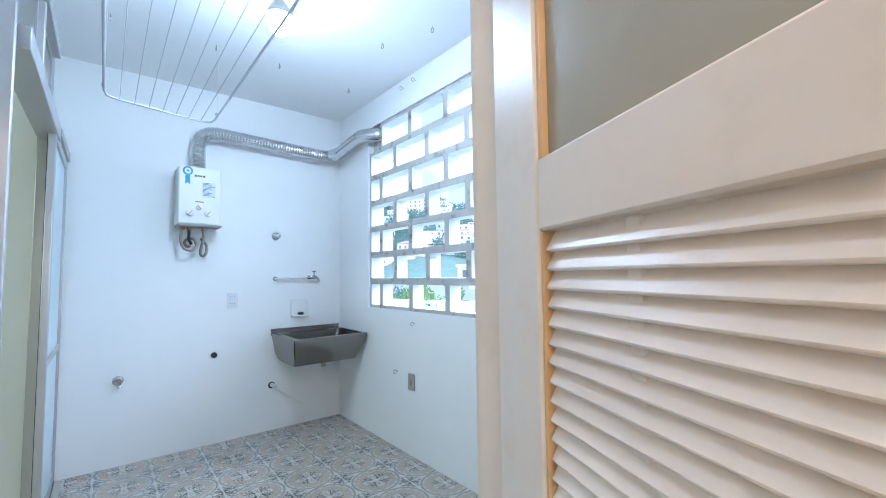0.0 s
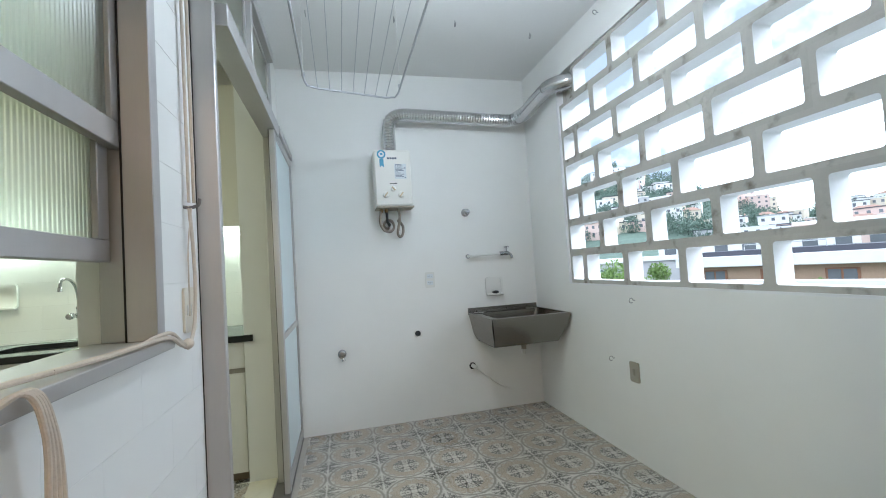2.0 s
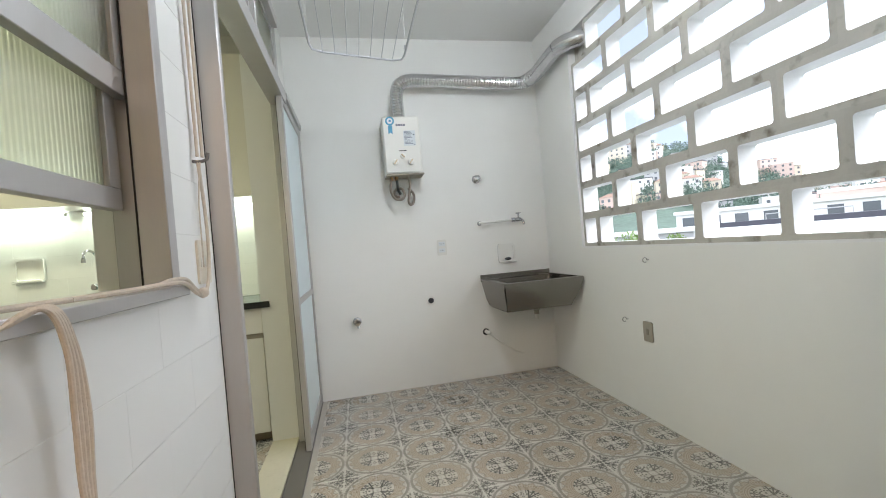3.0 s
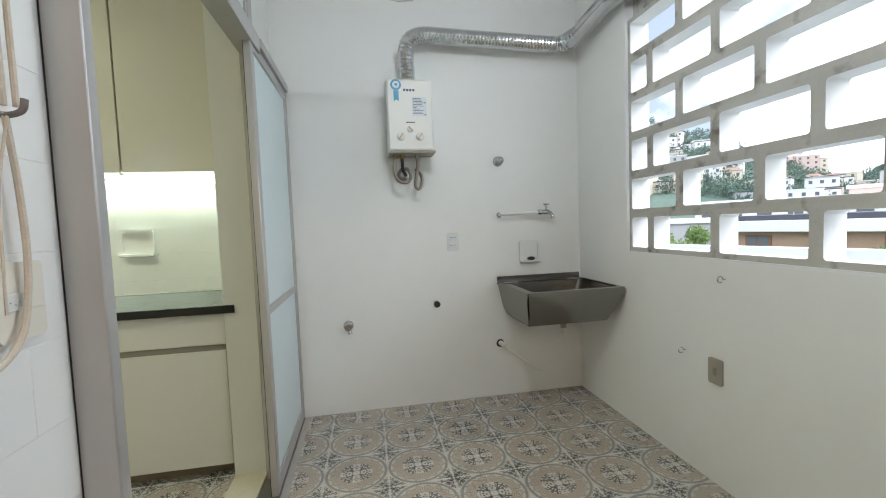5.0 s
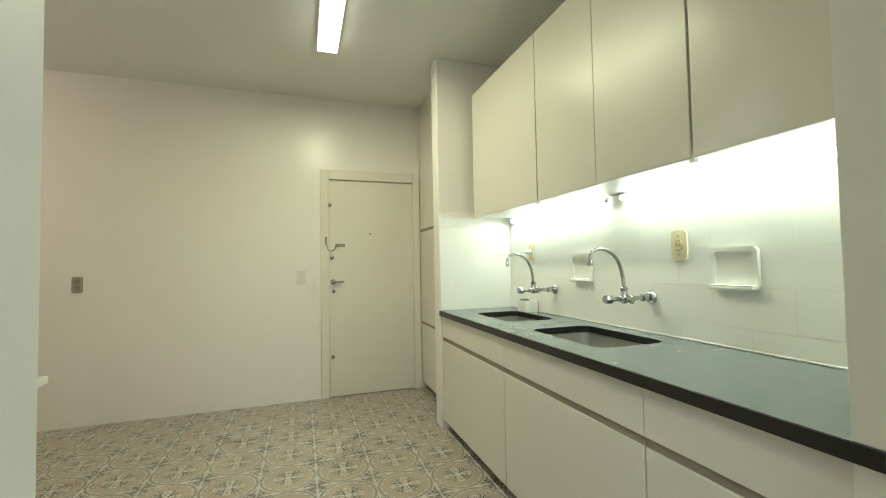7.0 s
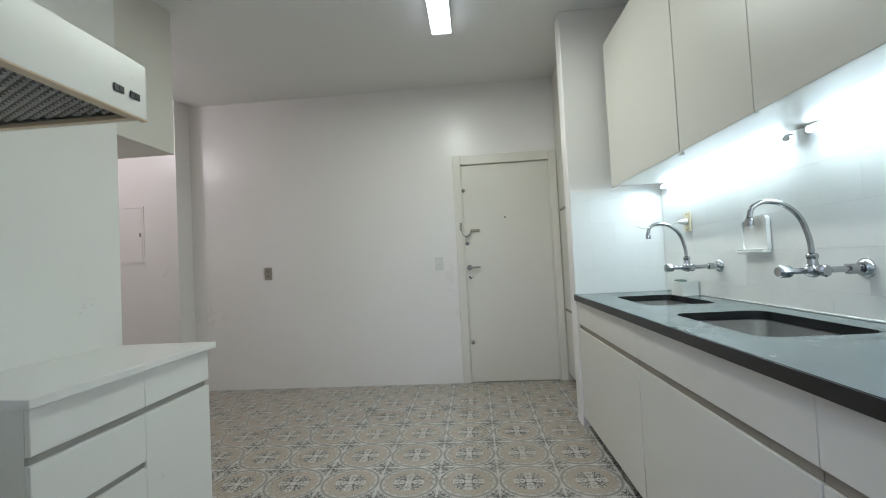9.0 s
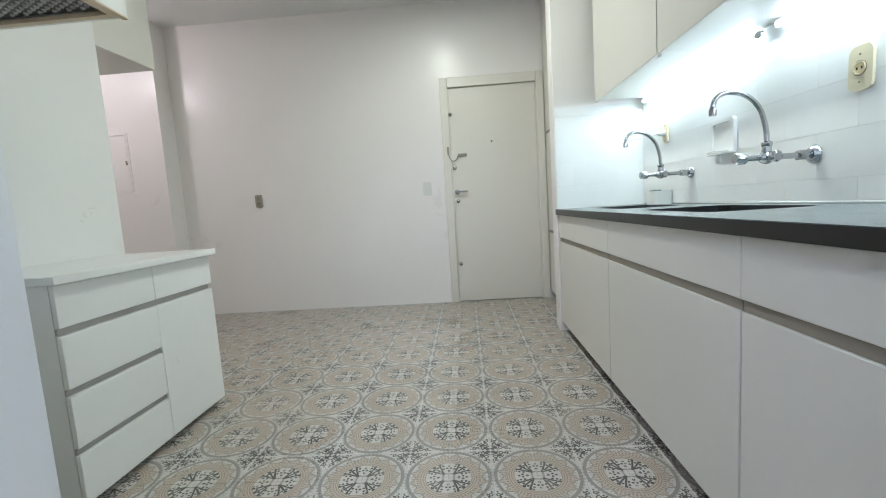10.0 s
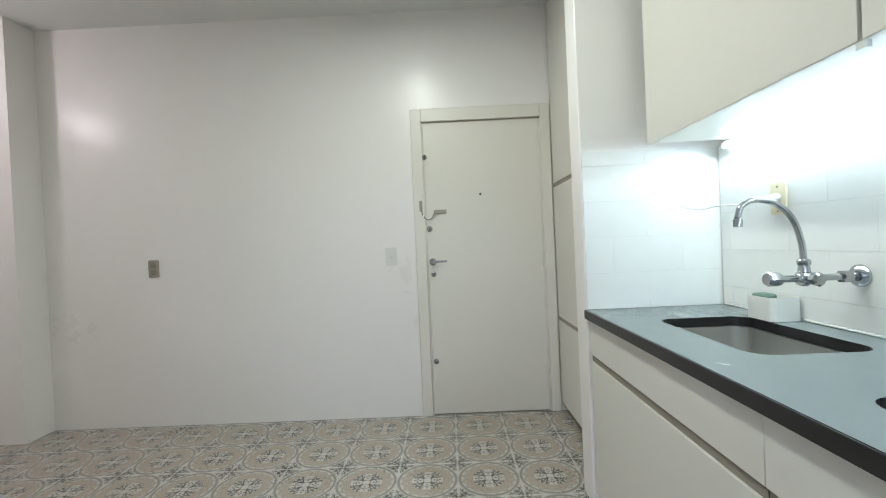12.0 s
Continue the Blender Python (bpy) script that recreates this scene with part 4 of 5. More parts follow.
# ---------------------------------------------------------------- entrance door
d = tagged(new("door_1"), "off-white flush entrance door, closed, with chain, locks and peephole", "door", kind="structure")
d.location = (WEST, 2.89, 0.0)
XF = WEST - 0.006
part("leaf", boxes((XF - 0.04, XF, 2.478, 3.302, 0.006, 2.0915), bevel=0.002), DOORPAINT, d)
part("lining", boxes((WEST - 0.19, WEST - 0.001, 2.4705, 2.4775, 0, 2.093), (WEST - 0.19, WEST - 0.001, 3.3025, 3.3095, 0, 2.093), (WEST - 0.19, WEST - 0.001, 2.4705, 3.3095, 2.0935, 2.0995), (WEST - 0.19, WEST - 0.18, 2.478, 3.302, 0.0, 2.0930)), DOORPAINT, d)
for b in ((2.395, 2.470, 0.0, 2.185), (3.310, 3.380, 0.0, 2.185), (2.4703, 3.3097, 2.093, 2.185)):
    part("casing", boxes((WEST + 0.0005, WEST + 0.018, *b), bevel=0.004), DOORPAINT, d)
for z in (1.94, 1.08, 0.24):
    part("hinge", boxes((XF - 0.004, WEST + 0.010, 3.298, 3.314, z - 0.055, z + 0.055), bevel=0.003), DOORPAINT, d)
lever = part("handle", lathe(bmesh.new(), [(0.004, 0), (0.026, 0), (0.025, 0.006), (0.010, 0.010), (0.009, 0.045), (0.003, 0.046)], (XF, 2.512, 1.100), (1, 0, 0)), CHROME, d, "chrome lever handle")
part("lever", boxes((XF + 0.035, XF + 0.047, 2.508, 2.615, 1.093, 1.109), bevel=0.005), CHROME, lever)
for nm, y, z, r in (("keyhole_plate", 2.515, 1.010, 0.018), ("upper_lock", 2.500, 1.335, 0.021), ("bolt_knob", 2.484, 1.845, 0.018), ("lower_lock", 2.505, 0.385, 0.018)):
    k = part(nm, lathe(bmesh.new(), [(0.003, 0), (r, 0), (r, 0.006), (r * 0.7, 0.010), (0.003, 0.011)], (XF, y, z), (1, 0, 0)), CHROME, d)
    part("key_slot", boxes((XF + 0.0102, XF + 0.0125, y - 0.003, y + 0.003, z - 0.008, z + 0.008)), BLACK, k)
part("peephole", lathe(bmesh.new(), [(0.002, 0), (0.008, 0), (0.008, 0.003), (0.005, 0.004), (0.002, 0.002)], (XF, 2.872, 1.567), (1, 0, 0)), BLACK, d)
ch = part("chain_slide", boxes((XF, XF + 0.012, 2.535, 2.625, 1.440, 1.468), bevel=0.002), PLASTIC_G, d, "dull metal chain slide")
part("chain_anchor", boxes((WEST + 0.018, WEST + 0.034, 2.436, 2.456, 1.46, 1.535), bevel=0.003), PLASTIC_G, d)
part("chain", tube(bmesh.new(), [(WEST + 0.03, 2.447, 1.47), (WEST + 0.025, 2.462, 1.425), (WEST + 0.02, 2.490, 1.400), (WEST + 0.012, 2.52, 1.41), (WEST + 0.006, 2.540, 1.45)], 0.006, 6, ridge=0.003), CHROME, d)
keep(d)

plate("light_switch", (WEST, 2.218, 1.150), (1, 0, 0), 0.082, 0.130, PLASTIC_W, "white light switch beside the entrance door", "switch", [(0, 0, 0.016, 0.034, PLASTIC_W, "rocker"), (0, -0.004, 0.008, 0.006, CHANNEL, "marker")])
plate("socket", (WEST, 0.505, 1.138), (1, 0, 0), 0.072, 0.125, PLASTIC_G, "beige-grey old double socket on the kitchen wall", "socket", [(0, 0.026, 0.036, 0.034, CHANNEL, "outlet"), (0, -0.026, 0.036, 0.034, CHANNEL, "outlet")])
fuse = thing("fuse_box", (-3.94, -0.80, 1.30), "flush white fuse box door with thin dark joint", "fuse box")
part("fuse_frame", slab([[(-0.98, 1.30), (-0.62, 1.30), (-0.62, 1.86), (-0.98, 1.86)], [(-0.965, 1.315), (-0.635, 1.315), (-0.635, 1.845), (-0.965, 1.845)]], 0.008, lambda u, v, w: (-3.9395 + w, u, v)), KWALL, fuse)
part("fuse_door", boxes((-3.9395, -3.934, -0.960, -0.640, 1.320, 1.840), bevel=0.002), KWALL, fuse)
part("latch", boxes((-3.934, -3.928, -0.665, -0.650, 1.56, 1.60)), CHANNEL, fuse)
keep(fuse)


# ---------------------------------------------------------------- laundry: heater, flue, sink
h = thing("water_heater", (0.51, 3.75, 1.73), "white enamel gas water heater with three knobs on the laundry wall", "water heater")
GX0, GX1, GY, GZ0, GZ1 = 0.364, 0.650, 3.650, 1.738, 2.178
part("case", boxes((GX0, GX1, GY, NORTH - 0.004, GZ0, GZ1), bevel=0.010), ENAMEL, h)
part("base_plate", boxes((GX0 + 0.004, GX1 + 0.014, GY + 0.012, NORTH - 0.01, GZ0 - 0.014, GZ0 - 0.0005), bevel=0.002), PLASTIC_G, h)
for x, z, r in ((0.443, 1.822, 0.024), (0.563, 1.822, 0.024), (0.503, 1.868, 0.020)):
    knob = part("knob", lathe(bmesh.new(), [(0.004, 0), (r, 0), (r * 0.95, 0.014), (r * 0.8, 0.018), (0.004, 0.019)], (x, GY - 0.0003, z), (0, -1, 0)), ENAMEL, h, "cream control knob")
    b = boxes((-0.005, 0.005, -0.010, 0.0, -r * 0.9, r * 0.9), bevel=0.002)
    bmesh.ops.transform(b, matrix=Matrix.Translation((x, GY - 0.0185, z)) @ Matrix.Rotation(radians(-40 if r < 0.022 else 35), 4, "Y"), verts=b.verts[:])
    part("knob_grip", b, WOODTRIM, knob)
part("slot", boxes((0.478, 0.535, GY - 0.0012, GY - 0.0002, 1.908, 1.914)), BLACK, h)
badge = part("badge", lathe(bmesh.new(), [(0.004, 0), (0.034, 0), (0.034, 0.0012), (0.004, 0.0013)], (0.423, GY - 0.0002, 2.142), (0, -1, 0), 24), BLUE, h, "blue round award sticker")
part("badge_centre", lathe(bmesh.new(), [(0.004, 0), (0.022, 0), (0.022, 0.0008), (0.004, 0.0009)], (0.423, GY - 0.0016, 2.142), (0, -1, 0), 20), LABEL, badge)
part("badge_ribbon", slab([[(0.407, 2.04), (0.423, 2.052), (0.439, 2.04), (0.439, 2.108), (0.407, 2.108)]], 0.001, lambda u, v, w: (u, GY - 0.0002 - w, v)), BLUE, badge)
part("badge_mark", boxes((0.416, 0.433, GY - 0.0030, GY - 0.0026, 2.136, 2.150)), BLUE, badge)
part("brand_bar", boxes(*[(0.468 + k * 0.019, 0.482 + k * 0.019, GY - 0.0012, GY - 0.0002, 2.103, 2.117) for k in range(4)]), INK, h, "small dark maker's mark")
lab = part("label", boxes((0.520, 0.612, GY - 0.0010, GY - 0.0002, 1.948, 2.066)), LABEL, h, "pale printed instruction label")
rng = random.Random(5)
part("print", boxes(*[(0.526, 0.526 + rng.uniform(0.02, 0.07), GY - 0.0016, GY - 0.0012, 2.058 - k * 0.0095, 2.0612 - k * 0.0095) for k in range(11)], (0.596, 0.608, GY - 0.0016, GY - 0.0012, 2.030, 2.036), (0.596, 0.608, GY - 0.0016, GY - 0.0012, 1.955, 1.960)), INK, lab)
for k, (pts, mt) in enumerate((
        ([(0.41, 3.74, 1.725), (0.400, 3.735, 1.67), (0.398, 3.735, 1.61), (0.425, 3.735, 1.555), (0.475, 3.745, 1.545), (0.505, 3.755, 1.580), (0.490, 3.765, 1.630), (0.450, 3.78, 1.635), (0.430, 3.80, 1.600), (0.455, 3.83, 1.575), (0.470, 3.85, 1.580)], BRAID),
        ([(0.45, 3.74, 1.725), (0.452, 3.74, 1.67), (0.455, 3.75, 1.625), (0.475, 3.80, 1.605), (0.480, 3.85, 1.605)], RUBBER),
        ([(0.55, 3.74, 1.725), (0.552, 3.735, 1.65), (0.540, 3.735, 1.58), (0.532, 3.742, 1.525), (0.550, 3.752, 1.500), (0.575, 3.762, 1.525), (0.582, 3.785, 1.585), (0.560, 3.82, 1.630), (0.555, 3.85, 1.640)], BRAID))):
    hose = part("hose", tube(bmesh.new(), pts, 0.0115, 10, ridge=0.0012, steps=12), mt, h, "braided connecting hose" if mt is BRAID else "short black pipe")
    part("nut", lathe(bmesh.new(), [(0.008, 0), (0.014, 0.001), (0.014, 0.026), (0.009, 0.028)], (pts[0][0], pts[0][1], 1.696), (0, 0, 1), 6), BRASS if k < 2 else CHANNEL, hose)
keep(h)

flue = thing("flue_duct", (0.50, 3.74, 2.18), "corrugated silver foil flue duct from heater to screen", "duct")
part("duct", tube(bmesh.new(), [(0.505, 3.745, 2.176), (0.505, 3.745, 2.25), (0.503, 3.745, 2.36), (0.53, 3.745, 2.45), (0.61, 3.745, 2.49), (0.75, 3.745, 2.490), (1.0, 3.745, 2.482), (1.25, 3.745, 2.474), (1.47, 3.745, 2.468), (1.56, 3.735, 2.468), (1.615, 3.685, 2.474)], 0.054, 22, ridge=0.0050, steps=18, spacing=0.0115), FOIL, flue)
part("elbow", tube(bmesh.new(), [(1.610, 3.69, 2.474), (1.645, 3.60, 2.488), (1.665, 3.45, 2.525), (1.68, 3.29, 2.552)], 0.058, 22, ridge=0.0050, steps=14, spacing=0.016), FOIL, flue, "crumpled smooth foil elbow")
part("outlet", tube(bmesh.new(), [(1.678, 3.295, 2.553), (1.71, 3.215, 2.555), (1.775, 3.13, 2.55), (1.80, 3.125, 2.55)], 0.060, 20, steps=4), FOIL, flue)
keep(flue)

s = thing("laundry_sink", (1.43, 3.56, 0.60), "stainless steel wall-hung laundry trough with splashback", "laundry sink")
SX0, SX1, SY0, SZ = 1.105, 1.742, 3.282, 0.835
part("splashback", boxes((SX0, SX1, NORTH - 0.010, NORTH - 0.002, SZ - 0.02, 0.872), bevel=0.002), STEEL, s)
bm = bmesh.new()
inner = (SX0 + 0.05, SX1 - 0.02, SY0 + 0.035, NORTH - 0.075)
rings = []
for x0, x1, y0, y1, z, r in ((*inner[:2], *inner[2:], SZ + 0.002, 0.03), (inner[0], inner[1], inner[2] + 0.004, inner[3], SZ - 0.01, 0.03), (inner[0] + 0.05, inner[1] - 0.09, inner[2] + 0.10, inner[3] - 0.02, 0.63, 0.04), (inner[0] + 0.07, inner[1] - 0.11, inner[2] + 0.12, inner[3] - 0.04, 0.615, 0.03)):
    rings.append([bm.verts.new((u, v, z)) for u, v in rounded(x0, x1, y0, y1, r)])
for a, b in zip(rings, rings[1:]):
    for k in range(len(a)):
        bm.faces.new((a[k], a[(k + 1) % len(a)], b[(k + 1) % len(a)], b[k]))
bm.faces.new(rings[-1])
part("bowl", bm, STEEL, s)
part("rim", slab([rounded(SX0, SX1, SY0, NORTH - 0.0105, 0.008), rounded(*inner, 0.03)], 0.006, lambda u, v, w: (u, v, SZ - 0.004 + w)), STEEL, s)
for a, b in ((inner[0] - 0.03, inner[0] + 0.07), (inner[1] - 0.13, inner[1] - 0.04)):
    part("soap_rest", boxes((a, b, NORTH - 0.14, NORTH - 0.085, SZ + 0.0022, SZ + 0.008), bevel=0.003), STEEL, s, "pressed soap rest")
bm = bmesh.new()
vs = [bm.verts.new(p) for p in ((SX0 + 0.010, SY0, SZ - 0.004), (SX1, SY0, SZ - 0.004), (SX1, SY0, SZ - 0.022), (SX0 + 0.010, SY0, SZ - 0.022))]
bm.faces.new(vs)
lo = [bm.verts.new(p) for p in ((SX1 - 0.036, SY0 + 0.045, 0.700), (SX0 + 0.032, SY0 + 0.045, 0.700))]
bm.faces.new((vs[3], vs[2], lo[0], lo[1]))
lo2 = [bm.verts.new(p) for p in ((SX1 - 0.062, SY0 + 0.115, 0.610), (SX0 + 0.052, SY0 + 0.115, 0.610))]
bm.faces.new((lo[1], lo[0], lo2[0], lo2[1]))
back = [bm.verts.new(p) for p in ((SX1 - 0.062, NORTH - 0.06, 0.605), (SX0 + 0.052, NORTH - 0.06, 0.605))]
bm.faces.new((lo2[1], lo2[0], back[0], back[1]))
part("apron", bm, STEEL, s)
for x, lean in ((SX0 + 0.002, 0.046), (SX1 - 0.012, -0.052)):
    line = [(NORTH - 0.004, SZ - 0.004), (NORTH - 0.004, 0.66), (NORTH - 0.05, 0.615), (SY0 + 0.115, 0.612), (SY0 + 0.085, 0.66), (SY0 + 0.062, 0.72), (SY0 + 0.035, 0.78), (SY0 + 0.002, SZ - 0.012), (SY0 + 0.002, SZ - 0.004)]
    part("side_bracket", slab([line], 0.010, lambda u, v, w, x=x, lean=lean: (x + w + lean * (SZ - v) / 0.22, u, v)), STEEL, s)
part("drain", lathe(bmesh.new(), [(0.01, 0), (0.032, 0), (0.032, 0.02), (0.02, 0.035), (0.02, 0.06), (0.008, 0.06)], (1.46, 3.55, 0.606), (0, 0, -1)), PLASTIC_G, s)
part("drain_nozzle", lathe(bmesh.new(), [(0.006, 0), (0.016, 0), (0.014, 0.04), (0.006, 0.04)], (1.46, 3.55, 0.546), (0, 0, -1)), PLASTIC_W, s, "white plastic nozzle")
keep(s)

t = thing("laundry_tap", (1.14, NORTH, 1.31), "worn chrome laundry tap on a long horizontal pipe", "tap")
part("flange", lathe(bmesh.new(), [(0.004, 0), (0.020, 0), (0.018, 0.008), (0.004, 0.009)], (1.137, NORTH - 0.0005, 1.313), (0, -1, 0)), CHROME, t)
part("pipe", tube(bmesh.new(), [(1.137, NORTH - 0.005, 1.313), (1.14, NORTH - 0.035, 1.313), (1.17, NORTH - 0.048, 1.314), (1.3, NORTH - 0.05, 1.318), (1.46, NORTH - 0.05, 1.322)], 0.010, 10), PLASTIC_W, t, "white painted pipe")
part("body", lathe(bmesh.new(), [(0.010, 0), (0.018, 0.002), (0.018, 0.03), (0.012, 0.034), (0.016, 0.04), (0.017, 0.085), (0.010, 0.09)], (1.41, NORTH - 0.05, 1.322), (1, 0, 0)), CHROME, t)
part("spout", tube(bmesh.new(), [(1.47, NORTH - 0.05, 1.322), (1.49, NORTH - 0.075, 1.318), (1.497, NORTH - 0.10, 1.295), (1.498, NORTH - 0.105, 1.275)], 0.011, 10), CHROME, t)
part("stem", cylinder(bmesh.new(), (1.475, NORTH - 0.05, 1.335), (1.475, NORTH - 0.052, 1.372), 0.007), CHROME, t)
part("cross_handle", boxes((1.452, 1.498, NORTH - 0.056, NORTH - 0.046, 1.372, 1.382), (1.470, 1.480, NORTH - 0.075, NORTH - 0.027, 1.372, 1.382), bevel=0.003), CHROME, t)
keep(t)

soap_holder(1.278, 1.434, 0.966, 1.122, NORTH, "", "white ceramic soap niche over the laundry sink")
solid("soap_stub", sphere(bmesh.new(), (1.358, NORTH - 0.032, 0.993), 0.028, (1.1, 0.6, 0.5)), BLACK, "dark dried soap stub in the niche", "soap")

plate("socket", (0.792, NORTH, 1.136), (0, -1, 0), 0.080, 0.130, PLASTIC_W, "white double socket on the laundry wall", "socket", [(0, 0.030, 0.052, 0.034, LABEL, "outlet_rim"), (0, -0.025, 0.052, 0.034, LABEL, "outlet_rim")] + [(u, v, 0.008, 0.008, BLACK, "pin_hole") for v in (0.031, -0.024) for u in (-0.014, 0.0, 0.014)])
plate("blank_plate", (EAST, 2.622, 0.537), (-1, 0, 0), 0.078, 0.120, PLASTIC_G, "grey-beige blank wall plate under the screen", "wall plate", [(0, 0.0, 0.02, 0.036, CHANNEL, "insert")])
plate("socket", (PART_E, 1.766, 1.165), (1, 0, 0), 0.095, 0.125, PLASTIC_P, "cream socket plate beside the kitchen window", "socket", [(0.018, 0.0, 0.034, 0.028, PLASTIC_W, "outlet"), (-0.022, 0.0, 0.034, 0.028, PLASTIC_P, "blank")] + [(0.018 + u, v, 0.005, 0.004, BLACK, "pin_hole") for u, v in ((-0.009, 0), (0.009, 0), (0, -0.004))])


def pipe_stub(name, x, z, label, profile, material, category, drop=None):
    t = thing(name, (x, NORTH, z), label, category)
    part("flange", lathe(bmesh.new(), profile, (x, NORTH - 0.0005, z), (0, -1, 0)), material, t)
    if drop:
        part("outlet", cylinder(bmesh.new(), (x, NORTH - 0.045, z), (x + drop[0], NORTH - 0.055, z + drop[1]), 0.012, 0.013), material, t)
    return keep(t)


pipe_stub("stop_valve", 1.138, 1.691, "round chrome stop valve on the laundry wall", [(0.006, 0), (0.036, 0), (0.033, 0.008), (0.020, 0.014), (0.018, 0.03), (0.026, 0.034), (0.026, 0.056), (0.018, 0.062), (0.004, 0.063)], CHROME, "valve")
pipe_stub("washer_tap", 0.050, 0.600, "chrome washing machine tap low on the wall", [(0.006, 0), (0.034, 0), (0.031, 0.008), (0.018, 0.014), (0.018, 0.035), (0.026, 0.038), (0.025, 0.062), (0.004, 0.064)], CHROME, "tap", (0.012, -0.045))
pipe_stub("drain_socket", 0.662, 0.704, "black capped pipe stub in the wall", [(0.006, 0), (0.022, 0), (0.022, 0.020), (0.015, 0.022), (0.004, 0.021)], BLACK, "pipe")
w = thing("waste_pipe", (1.115, NORTH, 0.38), "short white waste pipe in a rough hole", "pipe")
part("hole", lathe(bmesh.new(), [(0.004, 0.0), (0.030, 0.0), (0.027, 0.002), (0.004, 0.002)], (1.117, NORTH - 0.0003, 0.385), (0, -1, 0), 9), BLACK, w)
part("stub", tube(bmesh.new(), [(1.117, NORTH, 0.388), (1.128, NORTH - 0.03, 0.382), (1.140, NORTH - 0.045, 0.375)], 0.017, 12), PLASTIC_W, w)
part("hose", tube(bmesh.new(), [(1.137, NORTH - 0.03, 0.372), (1.22, NORTH - 0.012, 0.30), (1.33, NORTH - 0.008, 0.215), (1.40, NORTH - 0.007, 0.172), (1.45, NORTH - 0.007, 0.160)], 0.006, 8), WALL, w, "thin painted-over hose")
keep(w)


def hook(place, normal, label, r=0.014):
    """A small open screw eye."""
    t = thing("screw_hook", place, label, "hook", "laundry screw hooks")
    m = Matrix.Translation(place) @ Vector(normal).to_track_quat("Z", "Y").to_matrix().to_4x4()
    bm = tube(bmesh.new(), [(0, 0, 0), (0, 0, 0.012)] + [(0, r * math.sin(a), 0.012 + r - r * math.cos(a)) for a in (0.6, 1.4, 2.2, 3.0, 3.8, 4.6, 5.3)], 0.0028, 6, steps=3)
    bmesh.ops.transform(bm, matrix=m, verts=bm.verts[:])
    part("eye", bm, CHROME, t)
    return keep(t)


for p, n in (((EAST, 2.575, 0.970), (-1, 0, 0)), ((EAST, 2.70, 2.800), (-1, 0, 0)), ((EAST, 2.54, 2.810), (-1, 0, 0)), ((EAST, 2.81, 0.585), (-1, 0, 0))):
    hook(p, n, "small metal screw hook in the laundry wall")
for x, y in ((0.90, 3.04), (1.48, 3.11), (0.49, 3.05), (-0.06, 3.06), (1.35, 2.35), (1.50, 2.0)):
    hook((x, y, TOP), (0, 0, -1), "small metal screw hook in the ceiling")

# ---------------------------------------------------------------- drying rack and lamp
rack = thing("drying_rack", (0.2, 2.2, 2.40), "white wire ceiling drying rack hung on cords", "drying rack")
RX0, RX1, RY0, RY1, RZ = -0.075, 0.482, 1.30, 3.03, 2.350
bm = bmesh.new()
tube(bm, [(RX0, RY0, RZ), (RX0, RY1 - 0.16, RZ), (RX0 + 0.012, RY1 - 0.09, RZ), (RX0 + 0.07, RY1 - 0.055, RZ), (RX1 - 0.07, RY1 + 0.045, RZ), (RX1 - 0.012, RY1 + 0.03, RZ), (RX1, RY1 - 0.03, RZ), (RX1, RY0, RZ), (RX0, RY0, RZ)], 0.0062, 10, smooth=False)
part("frame", bm, WIRE, rack)
for k in range(7):
    x = RX0 + (RX1 - RX0) * (k + 1) / 8
    part("line", tube(bmesh.new(), [(x, RY0, RZ), (x, 2.98 + 0.1 * (k + 1) / 8 - 0.01, RZ)], 0.0020, 6, smooth=False), WIRE, rack)
for x, y in ((RX0, RY1 - 0.20), (RX1, RY1 - 0.10), (RX0, RY0 + 0.05), (RX1, RY0 + 0.05)):
    part("clip", lathe(bmesh.new(), [(0.003, 0), (0.010, 0), (0.010, 0.02), (0.003, 0.02)], (x, y, RZ + 0.004), (0, 0, 1), 8), WIRE, rack)
    part("cord", tube(bmesh.new(), [(x, y, RZ + 0.01), (x + 0.004, y, TOP - 0.001)], 0.0012, 5, smooth=False), PLASTIC_W, rack)
keep(rack)
t = thing("globe_lamp", (0.613, 2.125, 2.78), "round white glass globe lamp, lit, under the laundry ceiling", "lamp")
part("base", lathe(bmesh.new(), [(0.01, 0), (0.05, 0), (0.048, 0.03), (0.024, 0.04), (0.020, 0.140), (0.036, 0.165), (0.058, 0.200), (0.0635, 0.226), (0.0615, 0.226), (0.0615, 0.205), (0.034, 0.172), (0.01, 0.168)], (0.613, 2.125, TOP - 0.0005), (0, 0, -1)), PLASTIC_W, t)
globe = part("globe", sphere(bmesh.new(), (0.613, 2.125, 2.622), 0.060, (1, 1, 1.05)), GLOBE, t, "glowing globe")
keep(t)


# ---------------------------------------------------------------- clothes line rope on the window wall
rope = thing("clothesline_rope", (-0.34, 1.5, 1.1), "off-white cotton clothesline looped over a wall hook and the window sill", "rope")
part("hook", tube(bmesh.new(), [(PART_E - 0.004, 1.757, 1.458), (PART_E + 0.02, 1.757, 1.455), (PART_E + 0.04, 1.757, 1.462), (PART_E + 0.045, 1.757, 1.48)], 0.005, 8), ALU_DARK, rope, "dark iron hook")
for k, dx in enumerate((0.0, 0.010)):
    x = PART_E + 0.016 + dx
    part("strand", tube(bmesh.new(), [(x, 1.757 + dx, 2.855), (x, 1.754 + dx, 2.2), (x, 1.757 + dx, 1.47)], 0.0045, 8), ROPE, rope)
x = PART_E + 0.016
